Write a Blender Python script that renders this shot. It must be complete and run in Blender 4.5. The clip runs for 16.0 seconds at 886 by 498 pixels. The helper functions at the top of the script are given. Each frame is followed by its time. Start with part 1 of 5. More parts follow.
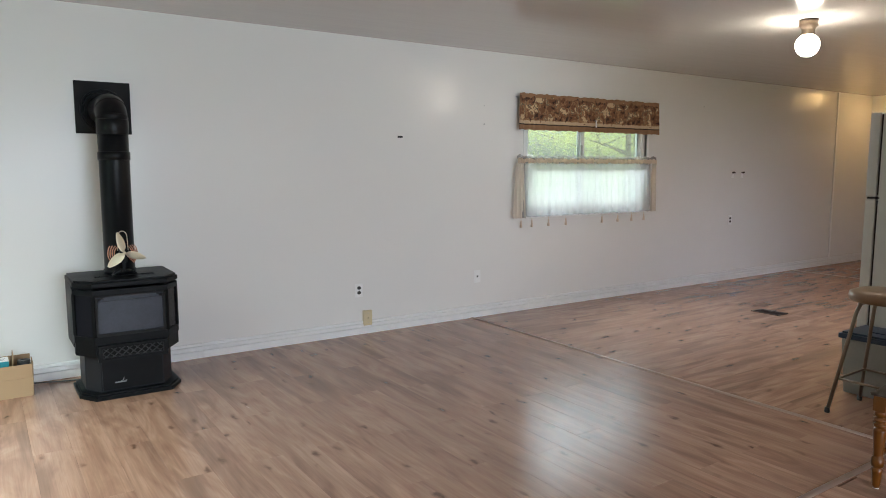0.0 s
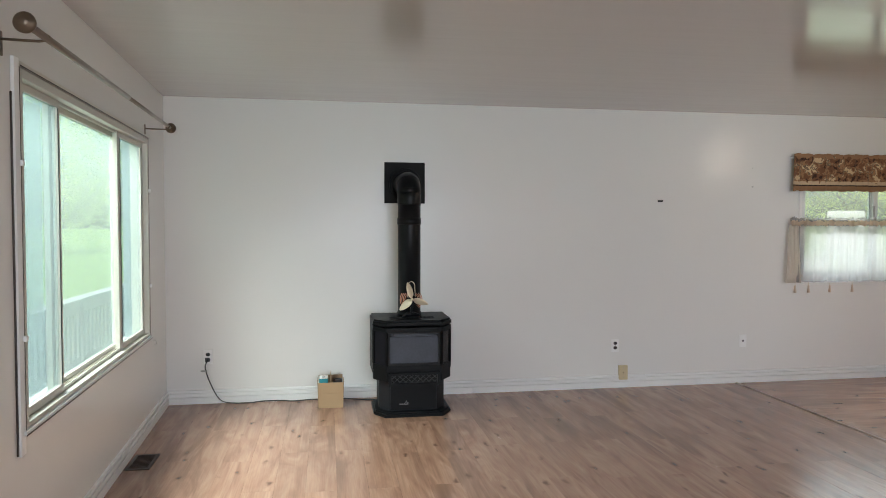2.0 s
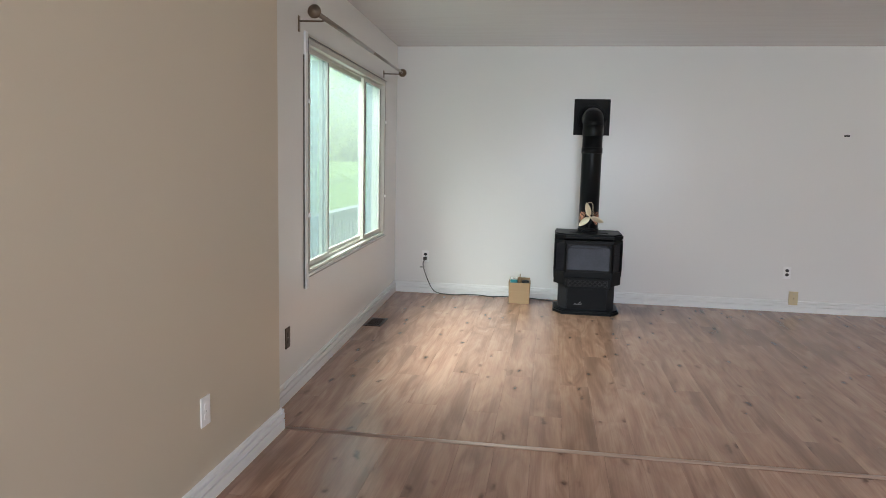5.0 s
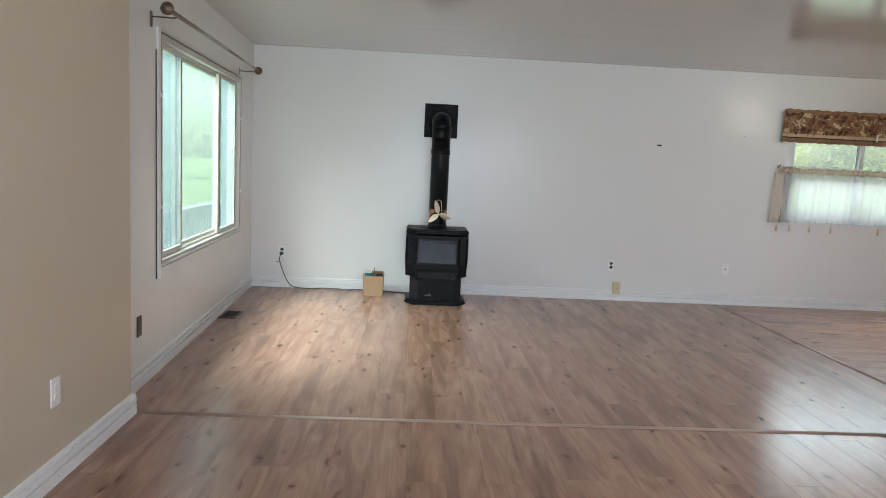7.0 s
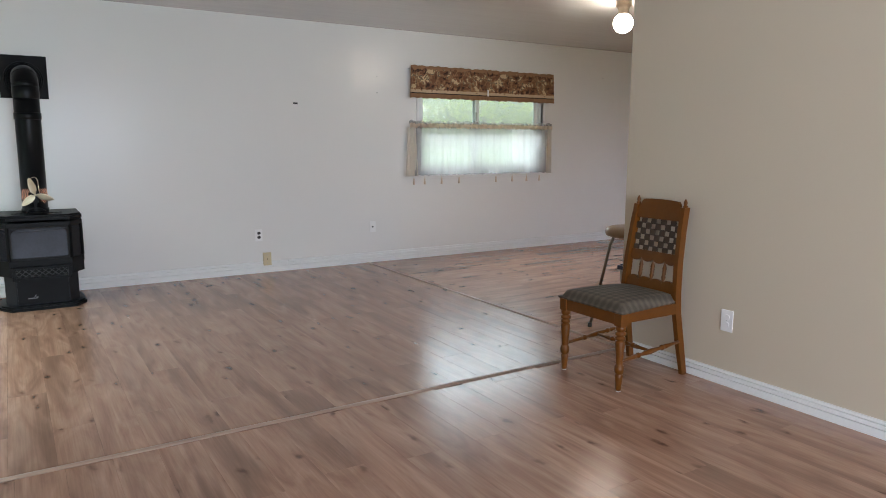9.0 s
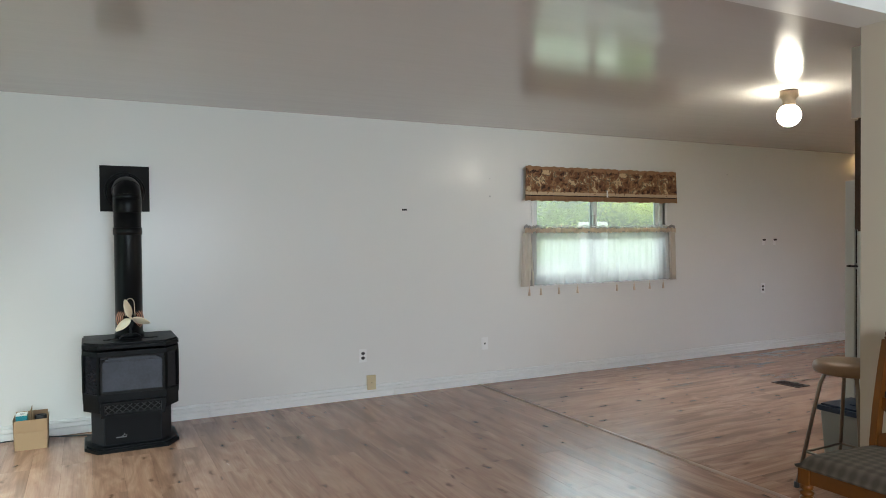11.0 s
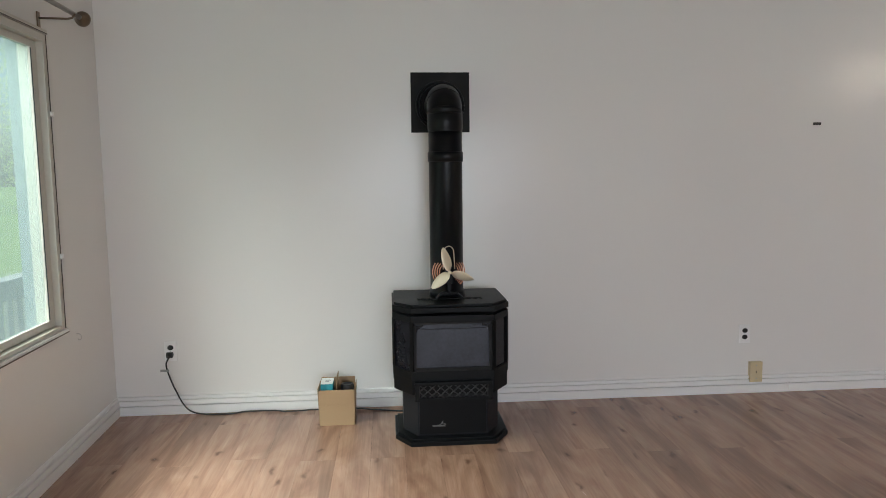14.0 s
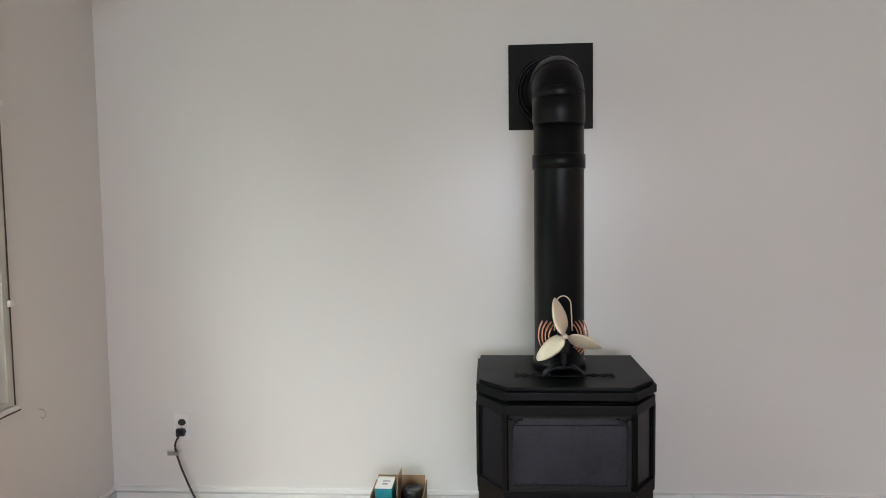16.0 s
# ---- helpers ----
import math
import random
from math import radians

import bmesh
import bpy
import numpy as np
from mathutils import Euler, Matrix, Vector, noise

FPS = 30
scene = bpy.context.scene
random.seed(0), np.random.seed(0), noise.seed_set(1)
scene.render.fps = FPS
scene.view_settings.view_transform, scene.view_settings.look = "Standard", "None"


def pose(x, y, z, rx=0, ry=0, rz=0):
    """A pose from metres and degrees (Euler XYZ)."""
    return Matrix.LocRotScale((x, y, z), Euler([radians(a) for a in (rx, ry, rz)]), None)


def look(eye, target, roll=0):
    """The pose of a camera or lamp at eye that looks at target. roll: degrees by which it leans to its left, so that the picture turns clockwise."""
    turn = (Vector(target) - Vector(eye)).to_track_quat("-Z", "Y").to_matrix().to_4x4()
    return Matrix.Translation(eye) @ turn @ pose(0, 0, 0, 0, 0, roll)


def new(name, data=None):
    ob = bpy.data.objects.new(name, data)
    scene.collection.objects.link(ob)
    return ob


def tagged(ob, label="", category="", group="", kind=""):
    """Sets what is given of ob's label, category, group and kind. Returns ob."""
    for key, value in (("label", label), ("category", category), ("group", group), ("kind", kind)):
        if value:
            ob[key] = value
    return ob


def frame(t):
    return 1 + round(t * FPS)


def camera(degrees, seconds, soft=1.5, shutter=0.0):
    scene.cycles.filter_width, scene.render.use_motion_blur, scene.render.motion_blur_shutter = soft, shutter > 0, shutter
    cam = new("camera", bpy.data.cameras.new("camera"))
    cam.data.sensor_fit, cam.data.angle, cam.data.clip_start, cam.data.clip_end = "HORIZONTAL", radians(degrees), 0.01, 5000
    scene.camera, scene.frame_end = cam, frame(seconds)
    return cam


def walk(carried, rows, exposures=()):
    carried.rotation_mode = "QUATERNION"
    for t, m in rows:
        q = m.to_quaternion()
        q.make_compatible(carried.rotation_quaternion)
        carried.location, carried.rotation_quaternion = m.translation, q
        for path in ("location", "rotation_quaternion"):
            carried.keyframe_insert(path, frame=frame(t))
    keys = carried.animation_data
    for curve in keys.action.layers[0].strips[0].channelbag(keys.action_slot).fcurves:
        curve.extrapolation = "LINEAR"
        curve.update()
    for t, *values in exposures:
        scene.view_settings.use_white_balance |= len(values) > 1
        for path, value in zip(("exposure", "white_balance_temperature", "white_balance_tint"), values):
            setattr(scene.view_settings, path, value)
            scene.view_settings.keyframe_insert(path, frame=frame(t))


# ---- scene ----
cam = camera(65.1, 16.0, 0.95)
PATH = [
    (0, (0.137, 0.019, 1.375), (1.246, 1.667, 1.142), 0.0),
    (0.5, (0.114, -0.133, 1.451), (1.028, 1.636, 1.265), -0.2),
    (1, (0.076, -0.344, 1.447), (0.771, 1.526, 1.313), -0.8),
    (1.5, (0.133, -0.472, 1.439), (0.618, 1.467, 1.349), -0.5),
    (2, (0.237, -0.6, 1.429), (0.567, 1.371, 1.356), 0.1),
    (2.5, (0.357, -0.838, 1.373), (0.582, 1.149, 1.324), 0.6),
    (3, (0.417, -0.97, 1.412), (0.575, 1.022, 1.324), 1.7),
    (3.5, (0.565, -1.071, 1.374), (0.568, 0.924, 1.233), 2.4),
    (4, (0.582, -1.22, 1.347), (0.443, 0.765, 1.144), 2.1),
    (4.2, (0.558, -1.325, 1.342), (0.334, 0.648, 1.104), 1.9),
    (6.3, (0.501, -2.013, 1.344), (0.179, -0.057, 1.08), 1.2),
    (6.5, (0.552, -2.031, 1.333), (0.348, -0.057, 1.086), 1.9),
    (7, (0.622, -2.009, 1.327), (0.714, -0.026, 1.086), 2.8),
    (7.5, (0.624, -1.963, 1.302), (0.98, -0.01, 1.053), 2.3),
    (8, (0.719, -1.811, 1.3), (1.329, 0.073, 1.022), 1.5),
    (8.5, (0.765, -1.651, 1.266), (1.665, 0.107, 0.952), 0.4),
    (8.7, (0.749, -1.591, 1.255), (1.775, 0.093, 0.921), 0.0),
    (10.8, (0.604, -0.625, 1.385), (1.657, 1.076, 1.358), -0.7),
    (11, (0.617, -0.534, 1.396), (1.529, 1.246, 1.358), -0.5),
    (11.5, (0.674, -0.267, 1.45), (1.265, 1.642, 1.36), 0.0),
    (12, (0.683, -0.023, 1.404), (1.014, 1.942, 1.241), 0.0),
    (12.5, (0.595, 0.254, 1.355), (0.835, 2.231, 1.174), 0.1),
    (13, (0.617, 0.534, 1.356), (0.77, 2.517, 1.149), 0.4),
    (13.5, (0.615, 0.815, 1.337), (0.733, 2.802, 1.14), 0.1),
    (14, (0.563, 1.094, 1.347), (0.718, 3.077, 1.138), -0.7),
    (14.5, (0.555, 1.407, 1.32), (0.705, 3.386, 1.075), -1.0),
    (15, (0.57, 1.69, 1.329), (0.7, 3.67, 1.081), -0.9),
    (15.5, (0.502, 1.992, 1.344), (0.588, 3.978, 1.129), -1.2),
    (16, (0.62, 2.27, 1.31), (0.487, 4.261, 1.176), -0.8),
]
walk(cam, [(t, look(eye, target, roll)) for t, eye, target, roll in PATH], exposures=[(0, 1.03, 6050, 8), (2.5, 0.82, 6300, 11), (4, 0.85, 6300, 12), (6.5, 0.93, 6000, 8), (8.5, 0.94, 6000, 10), (11, 0.93, 6000, 4), (13, 0.67, 6350, 12), (14.5, 0.79, 6400, 11), (16, 0.91, 6450, 14)])

# ---- world, sun, large lights ----
world = bpy.data.worlds.new("world")
scene.world = world
world.use_nodes = True
wn = world.node_tree
sky = wn.nodes.new("ShaderNodeTexSky")
sky.sky_type, sky.sun_disc = "NISHITA", False
sky.sun_elevation, sky.sun_rotation, sky.dust_density = radians(48), radians(200), 4.0
wn.links.new(sky.outputs[0], wn.nodes["Background"].inputs[0])
wn.nodes["Background"].inputs[1].default_value = 0.15


def lamp(name, kind, m, energy, color=(1, 1, 1), size=None, spread=180):
    data = bpy.data.lights.new(name, kind)
    data.energy, data.color = energy, color
    if kind == "AREA":
        data.shape, data.size, data.size_y, data.spread = "RECTANGLE", size[0], size[1], radians(spread)
    if kind == "SUN":
        data.angle = radians(12)
    if kind == "POINT":
        data.shadow_soft_size = size
    ob = new(name, data)
    ob.matrix_world = m
    return ob


lamp("sun", "SUN", look((0, -10, 20), (0, 0, 0)), 4.6, (1, 0.96, 0.9))
lamp("west_window_daylight", "AREA", look((-2.5, 3.15, 3.15), (0.0, 3.25, 0.0)), 110, (0.88, 1.0, 0.92), (3.2, 1.5), 115)
lamp("south_window_daylight", "AREA", look((1.5, -4.3, 1.35), (2.9, 0.0, 1.4)), 62, (0.80, 0.88, 1.0), (3.3, 1.55), 140)
lamp("north_window_daylight", "AREA", look((5.36, 5.02, 1.38), (5.36, 3.6, 0.2)), 7, (0.86, 0.98, 1.0), (1.6, 0.8), 100)
lamp("north_sky_daylight", "AREA", look((5.36, 6.6, 1.75), (5.36, 3.0, 1.4)), 20, (0.97, 1.0, 0.93), (3.2, 2.0))
lamp("kitchen_window_daylight", "AREA", look((7.0, 0.55, 2.3), (7.0, 3.3, 0.3)), 40, (0.82, 0.86, 1.0), (2.0, 1.2), 150)

# ---- materials ----


def material(name, base, rough=0.5, metal=0.0, vary=0.08, scale=6.0, bump=0.05, fine=60.0, spec=0.5, uneven=0.2):
    """A surface with broad stains, fine grain and a little relief."""
    m = bpy.data.materials.new(name)
    m.use_nodes = True
    n, link = m.node_tree.nodes, m.node_tree.links
    b = n["Principled BSDF"]
    b.inputs["Metallic"].default_value = metal
    b.inputs["Specular IOR Level"].default_value = spec
    tc = n.new("ShaderNodeTexCoord")
    broad, grain = n.new("ShaderNodeTexNoise"), n.new("ShaderNodeTexNoise")
    broad.inputs["Scale"].default_value, broad.inputs["Detail"].default_value = scale, 4
    grain.inputs["Scale"].default_value, grain.inputs["Detail"].default_value = fine, 3
    link.new(tc.outputs["Object"], broad.inputs["Vector"])
    link.new(tc.outputs["Object"], grain.inputs["Vector"])
    mix = n.new("ShaderNodeMix")
    mix.data_type = "RGBA"
    mix.inputs[6].default_value = (*[max(0, c * (1 - vary)) for c in base], 1)
    mix.inputs[7].default_value = (*[min(1, c * (1 + vary)) for c in base], 1)
    both = n.new("ShaderNodeMix")
    both.inputs[0].default_value = 0.45
    link.new(broad.outputs[0], both.inputs[2])
    link.new(grain.outputs[0], both.inputs[3])
    link.new(both.outputs[0], mix.inputs[0])
    link.new(mix.outputs[2], b.inputs["Base Color"])
    rr = n.new("ShaderNodeMapRange")
    rr.inputs[3].default_value, rr.inputs[4].default_value = max(0.02, rough * (1 - uneven)), min(1, rough * (1 + uneven))
    link.new(broad.outputs[0], rr.inputs[0])
    link.new(rr.outputs[0], b.inputs["Roughness"])
    if bump:
        bp = n.new("ShaderNodeBump")
        bp.inputs["Strength"].default_value, bp.inputs["Distance"].default_value = bump, 0.01
        link.new(grain.outputs[0], bp.inputs["Height"])
        link.new(bp.outputs[0], b.inputs["Normal"])
    return m


def ceiling_paint():
    m = material("ceiling_gloss_paint", (0.60, 0.572, 0.55), 0.14, vary=0.0, scale=1.2, bump=0, spec=0.5, uneven=0.05)
    n, link = m.node_tree.nodes, m.node_tree.links
    tc, wave = n.new("ShaderNodeTexCoord"), n.new("ShaderNodeTexNoise")
    mp = n.new("ShaderNodeMapping")
    mp.inputs["Scale"].default_value = (0.9, 5.0, 1)
    wave.inputs["Scale"].default_value, wave.inputs["Detail"].default_value = 1.3, 3
    link.new(tc.outputs["Object"], mp.inputs[0])
    link.new(mp.outputs[0], wave.inputs["Vector"])
    bp = n.new("ShaderNodeBump")
    bp.inputs["Strength"].default_value, bp.inputs["Distance"].default_value = 0.15, 0.012
    link.new(wave.outputs[0], bp.inputs["Height"])
    link.new(bp.outputs[0], n["Principled BSDF"].inputs["Normal"])
    return m


def plank_wood():
    """Oak-look planks: long grain, cathedral streaks, dark knots; each board has its own tone and cut."""
    m = bpy.data.materials.new("oak_plank")
    m.use_nodes = True
    n, link = m.node_tree.nodes, m.node_tree.links
    b = n["Principled BSDF"]
    tc, info = n.new("ShaderNodeTexCoord"), n.new("ShaderNodeObjectInfo")
    shift = n.new("ShaderNodeVectorMath")
    shift.operation = "MULTIPLY_ADD"
    comb = n.new("ShaderNodeCombineXYZ")
    for k in range(3):
        link.new(info.outputs["Random"], comb.inputs[k])
    shift.inputs[1].default_value = (37, 91, 0)
    link.new(comb.outputs[0], shift.inputs[0])
    link.new(tc.outputs["Object"], shift.inputs[2])

    def noise_at(scale, stretch, detail=4, dist=0.0):
        mp = n.new("ShaderNodeMapping")
        mp.inputs["Scale"].default_value = stretch
        link.new(shift.outputs[0], mp.inputs[0])
        t = n.new("ShaderNodeTexNoise")
        t.inputs["Scale"].default_value, t.inputs["Detail"].default_value, t.inputs["Distortion"].default_value = scale, detail, dist
        link.new(mp.outputs[0], t.inputs["Vector"])
        return t
    streak = noise_at(2.2, (3.2, 0.55, 1), 6, 2.2)
    fine = noise_at(30, (3.0, 0.09, 1), 4, 0.9)
    ramp = n.new("ShaderNodeValToRGB")
    ramp.color_ramp.elements[0].position, ramp.color_ramp.elements[0].color = 0.28, (0.27, 0.145, 0.098, 1)
    ramp.color_ramp.elements[1].position, ramp.color_ramp.elements[1].color = 0.72, (0.46, 0.275, 0.195, 1)
    e = ramp.color_ramp.elements.new(0.5)
    e.color = (0.365, 0.205, 0.138, 1)
    link.new(streak.outputs[0], ramp.inputs[0])
    over = n.new("ShaderNodeMix")
    over.data_type, over.blend_type = "RGBA", "OVERLAY"
    over.inputs[0].default_value = 0.2
    soft = n.new("ShaderNodeMapRange")
    soft.inputs[1].default_value, soft.inputs[2].default_value, soft.inputs[3].default_value, soft.inputs[4].default_value = 0.35, 0.65, 0.3, 0.7
    link.new(fine.outputs[0], soft.inputs[0])
    stain = noise_at(1.6, (3.6, 0.42, 1), 3, 0.4)
    smoke = n.new("ShaderNodeMapRange")
    smoke.interpolation_type = "SMOOTHSTEP"
    smoke.inputs[1].default_value, smoke.inputs[2].default_value, smoke.inputs[4].default_value = 0.48, 0.70, 0.72
    link.new(stain.outputs[0], smoke.inputs[0])
    shade = n.new("ShaderNodeMix")
    shade.data_type = "RGBA"
    shade.inputs[7].default_value = (0.195, 0.108, 0.073, 1)
    link.new(smoke.outputs[0], shade.inputs[0])
    link.new(ramp.outputs[0], shade.inputs[6])
    link.new(shade.outputs[2], over.inputs[6])
    link.new(soft.outputs[0], over.inputs[7])
    # knots
    mp = n.new("ShaderNodeMapping")
    mp.inputs["Scale"].default_value = (4.2, 1.7, 1)
    link.new(shift.outputs[0], mp.inputs[0])
    warp = noise_at(14, (1, 0.7, 1), 3)
    add = n.new("ShaderNodeVectorMath")
    add.operation = "MULTIPLY_ADD"
    add.inputs[1].default_value = (0.26, 0.3, 0)
    link.new(warp.outputs["Color"], add.inputs[0])
    link.new(mp.outputs[0], add.inputs[2])
    vor = n.new("ShaderNodeTexVoronoi")
    vor.voronoi_dimensions = "2D"
    vor.inputs["Scale"].default_value = 1.45
    link.new(add.outputs[0], vor.inputs["Vector"])
    near = n.new("ShaderNodeMapRange")
    near.interpolation_type = "SMOOTHSTEP"
    near.inputs[1].default_value, near.inputs[2].default_value, near.inputs[3].default_value, near.inputs[4].default_value = 0.01, 0.21, 0.95, 0
    link.new(vor.outputs["Distance"], near.inputs[0])
    sep = n.new("ShaderNodeSeparateColor")
    link.new(vor.outputs["Color"], sep.inputs[0])
    pick = n.new("ShaderNodeMapRange")
    pick.inputs[1].default_value, pick.inputs[2].default_value = 0.25, 0.75
    link.new(sep.outputs[0], pick.inputs[0])
    mask = n.new("ShaderNodeMath")
    mask.operation = "MULTIPLY"
    core = n.new("ShaderNodeMath")
    core.operation = "POWER"
    core.inputs[1].default_value = 2.6
    link.new(near.outputs[0], core.inputs[0])
    link.new(core.outputs[0], mask.inputs[0])
    link.new(pick.outputs[0], mask.inputs[1])
    dark = n.new("ShaderNodeMix")
    dark.data_type = "RGBA"
    dark.inputs[7].default_value = (0.135, 0.066, 0.04, 1)
    link.new(mask.outputs[0], dark.inputs[0])
    link.new(over.outputs[2], dark.inputs[6])
    # small dark heart in each knot
    heart = n.new("ShaderNodeMapRange")
    heart.interpolation_type = "SMOOTHSTEP"
    heart.inputs[1].default_value, heart.inputs[2].default_value, heart.inputs[3].default_value, heart.inputs[4].default_value = 0.01, 0.085, 0.48, 0
    link.new(vor.outputs["Distance"], heart.inputs[0])
    heart_mask = n.new("ShaderNodeMath")
    heart_mask.operation = "MULTIPLY"
    link.new(heart.outputs[0], heart_mask.inputs[0])
    link.new(pick.outputs[0], heart_mask.inputs[1])
    knot = n.new("ShaderNodeMix")
    knot.data_type = "RGBA"
    knot.inputs[7].default_value = (0.075, 0.038, 0.025, 1)
    link.new(heart_mask.outputs[0], knot.inputs[0])
    link.new(dark.outputs[2], knot.inputs[6])
    # board tone
    tone = n.new("ShaderNodeHueSaturation")
    val = n.new("ShaderNodeMapRange")
    val.inputs[3].default_value, val.inputs[4].default_value = 0.955, 1.045
    link.new(info.outputs["Random"], val.inputs[0])
    link.new(val.outputs[0], tone.inputs["Value"])
    link.new(knot.outputs[2], tone.inputs["Color"])
    link.new(tone.outputs[0], b.inputs["Base Color"])
    rr = n.new("ShaderNodeMapRange")
    rr.inputs[3].default_value, rr.inputs[4].default_value = 0.19, 0.30
    b.inputs["Specular IOR Level"].default_value = 0.68
    link.new(streak.outputs[0], rr.inputs[0])
    link.new(rr.outputs[0], b.inputs["Roughness"])
    bp = n.new("ShaderNodeBump")
    bp.inputs["Strength"].default_value, bp.inputs["Distance"].default_value = 0.10, 0.004
    relief = n.new("ShaderNodeMix")
    relief.inputs[0].default_value = 0.6
    emboss = noise_at(9, (3.2, 0.45, 1), 4, 2.2)
    link.new(fine.outputs[0], relief.inputs[2])
    link.new(emboss.outputs[0], relief.inputs[3])
    link.new(relief.outputs[0], bp.inputs["Height"])
    link.new(bp.outputs[0], b.inputs["Normal"])
    return m


def see_through(name, color, clear, rough=0.9):
    """Thin cloth or veiled glass: part of the light passes straight, the rest is scattered."""
    m = bpy.data.materials.new(name)
    m.use_nodes = True
    n, link = m.node_tree.nodes, m.node_tree.links
    out = n["Material Output"]
    tr, tl, df = n.new("ShaderNodeBsdfTransparent"), n.new("ShaderNodeBsdfTranslucent"), n.new("ShaderNodeBsdfDiffuse")
    tl.inputs[0].default_value = df.inputs[0].default_value = (*color, 1)
    half, mix, noi = n.new("ShaderNodeMixShader"), n.new("ShaderNodeMixShader"), n.new("ShaderNodeTexNoise")
    noi.inputs["Scale"].default_value = 9
    rng = n.new("ShaderNodeMapRange")
    rng.inputs[3].default_value, rng.inputs[4].default_value = 1 - clear - 0.03, 1 - clear + 0.03
    link.new(noi.outputs[0], rng.inputs[0])
    link.new(rng.outputs[0], mix.inputs[0])
    link.new(tl.outputs[0], half.inputs[1])
    link.new(df.outputs[0], half.inputs[2])
    link.new(tr.outputs[0], mix.inputs[1])
    link.new(half.outputs[0], mix.inputs[2])
    link.new(mix.outputs[0], out.inputs[0])
    return m


def glass(name, tint, haze, veil=(0.62, 0.74, 0.72)):
    # The pale veil stands in for glare washing out the view outside.
    m = see_through(name, veil, 1 - haze)
    n, link = m.node_tree.nodes, m.node_tree.links
    for node in n:
        if node.type == "BSDF_TRANSPARENT":
            node.inputs[0].default_value = (*tint, 1)
    last = [l for l in link if l.to_node.type == "OUTPUT_MATERIAL"][0].from_node
    gl, mix = n.new("ShaderNodeBsdfGlossy"), n.new("ShaderNodeMixShader")
    gl.inputs["Roughness"].default_value = 0.15
    mix.inputs[0].default_value = 0.025
    link.new(last.outputs[0], mix.inputs[1])
    link.new(gl.outputs[0], mix.inputs[2])
    link.new(mix.outputs[0], n["Material Output"].inputs[0])
    return m


def emitter(name, color, strength):
    m = bpy.data.materials.new(name)
    m.use_nodes = True
    b = m.node_tree.nodes["Principled BSDF"]
    b.inputs["Emission Color"].default_value, b.inputs["Emission Strength"].default_value = (*color, 1), strength
    return m


def print_cloth():
    """Brown valance print: clustered shapes in cream, brown and grey-green over tan, with hem stripes."""
    m = material("valance_print", (0.3, 0.2, 0.13), 0.9, bump=0.1, fine=300)
    n, link = m.node_tree.nodes, m.node_tree.links
    tc = n.new("ShaderNodeTexCoord")
    sep = n.new("ShaderNodeSeparateXYZ")
    link.new(tc.outputs["Object"], sep.inputs[0])
    vor = n.new("ShaderNodeTexNoise")
    vor.inputs["Scale"].default_value, vor.inputs["Detail"].default_value, vor.inputs["Distortion"].default_value = 13, 4, 1.0
    wob, mad = n.new("ShaderNodeTexNoise"), n.new("ShaderNodeVectorMath")
    wob.inputs["Scale"].default_value = 24
    mad.operation = "MULTIPLY_ADD"
    mad.inputs[1].default_value = (0.05, 0.02, 0.05)
    link.new(tc.outputs["Object"], wob.inputs["Vector"])
    link.new(wob.outputs["Color"], mad.inputs[0])
    link.new(tc.outputs["Object"], mad.inputs[2])
    link.new(mad.outputs[0], vor.inputs["Vector"])
    hue = n.new("ShaderNodeSeparateColor")
    link.new(vor.outputs["Color"], hue.inputs[0])
    ramp = n.new("ShaderNodeValToRGB")
    ramp.color_ramp.interpolation = "CONSTANT"
    for k, (p, c) in enumerate(((0, (0.05, 0.022, 0.013)), (0.40, (0.19, 0.085, 0.042)), (0.5, (0.34, 0.185, 0.09)), (0.56, (0.15, 0.11, 0.07)), (0.60, (0.62, 0.46, 0.27)))):
        el = ramp.color_ramp.elements[k] if k < 2 else ramp.color_ramp.elements.new(p)
        el.position, el.color = p, (*c, 1)
    link.new(hue.outputs[0], ramp.inputs[0])
    bands = n.new("ShaderNodeValToRGB")
    bands.color_ramp.interpolation = "CONSTANT"
    tan, cream, line, top = (0.30, 0.165, 0.085, 1), (0.60, 0.46, 0.30, 1), (0.035, 0.017, 0.012, 1), (0.33, 0.18, 0.092, 1)
    for k, (p, c) in enumerate(((0, tan), (0.135, line), (0.165, cream), (0.26, top), (0.8, top))):
        el = bands.color_ramp.elements[k] if k < 2 else bands.color_ramp.elements.new(p)
        el.position, el.color = p, c
    zz = n.new("ShaderNodeMath")
    zz.operation = "DIVIDE"
    zz.inputs[1].default_value = 0.34
    link.new(sep.outputs[2], zz.inputs[0])
    link.new(zz.outputs[0], bands.inputs[0])
    span = n.new("ShaderNodeValToRGB")
    span.color_ramp.interpolation = "CONSTANT"
    for k, (p, c) in enumerate(((0, 0), (0.27, 1), (0.88, 0))):
        el = span.color_ramp.elements[k] if k < 2 else span.color_ramp.elements.new(p)
        el.position, el.color = p, (c, c, c, 1)
    edge = n.new("ShaderNodeMath")
    edge.operation = "MULTIPLY_ADD"
    edge.inputs[1].default_value, edge.inputs[2].default_value = 0.3, -0.15
    rag = n.new("ShaderNodeMath")
    rag.operation = "ADD"
    link.new(wob.outputs[0], edge.inputs[0])
    link.new(edge.outputs[0], rag.inputs[0])
    link.new(zz.outputs[0], rag.inputs[1])
    link.new(rag.outputs[0], span.inputs[0])
    mix = n.new("ShaderNodeMix")
    mix.data_type = "RGBA"
    link.new(span.outputs[0], mix.inputs[0])
    link.new(bands.outputs[0], mix.inputs[6])
    link.new(ramp.outputs[0], mix.inputs[7])
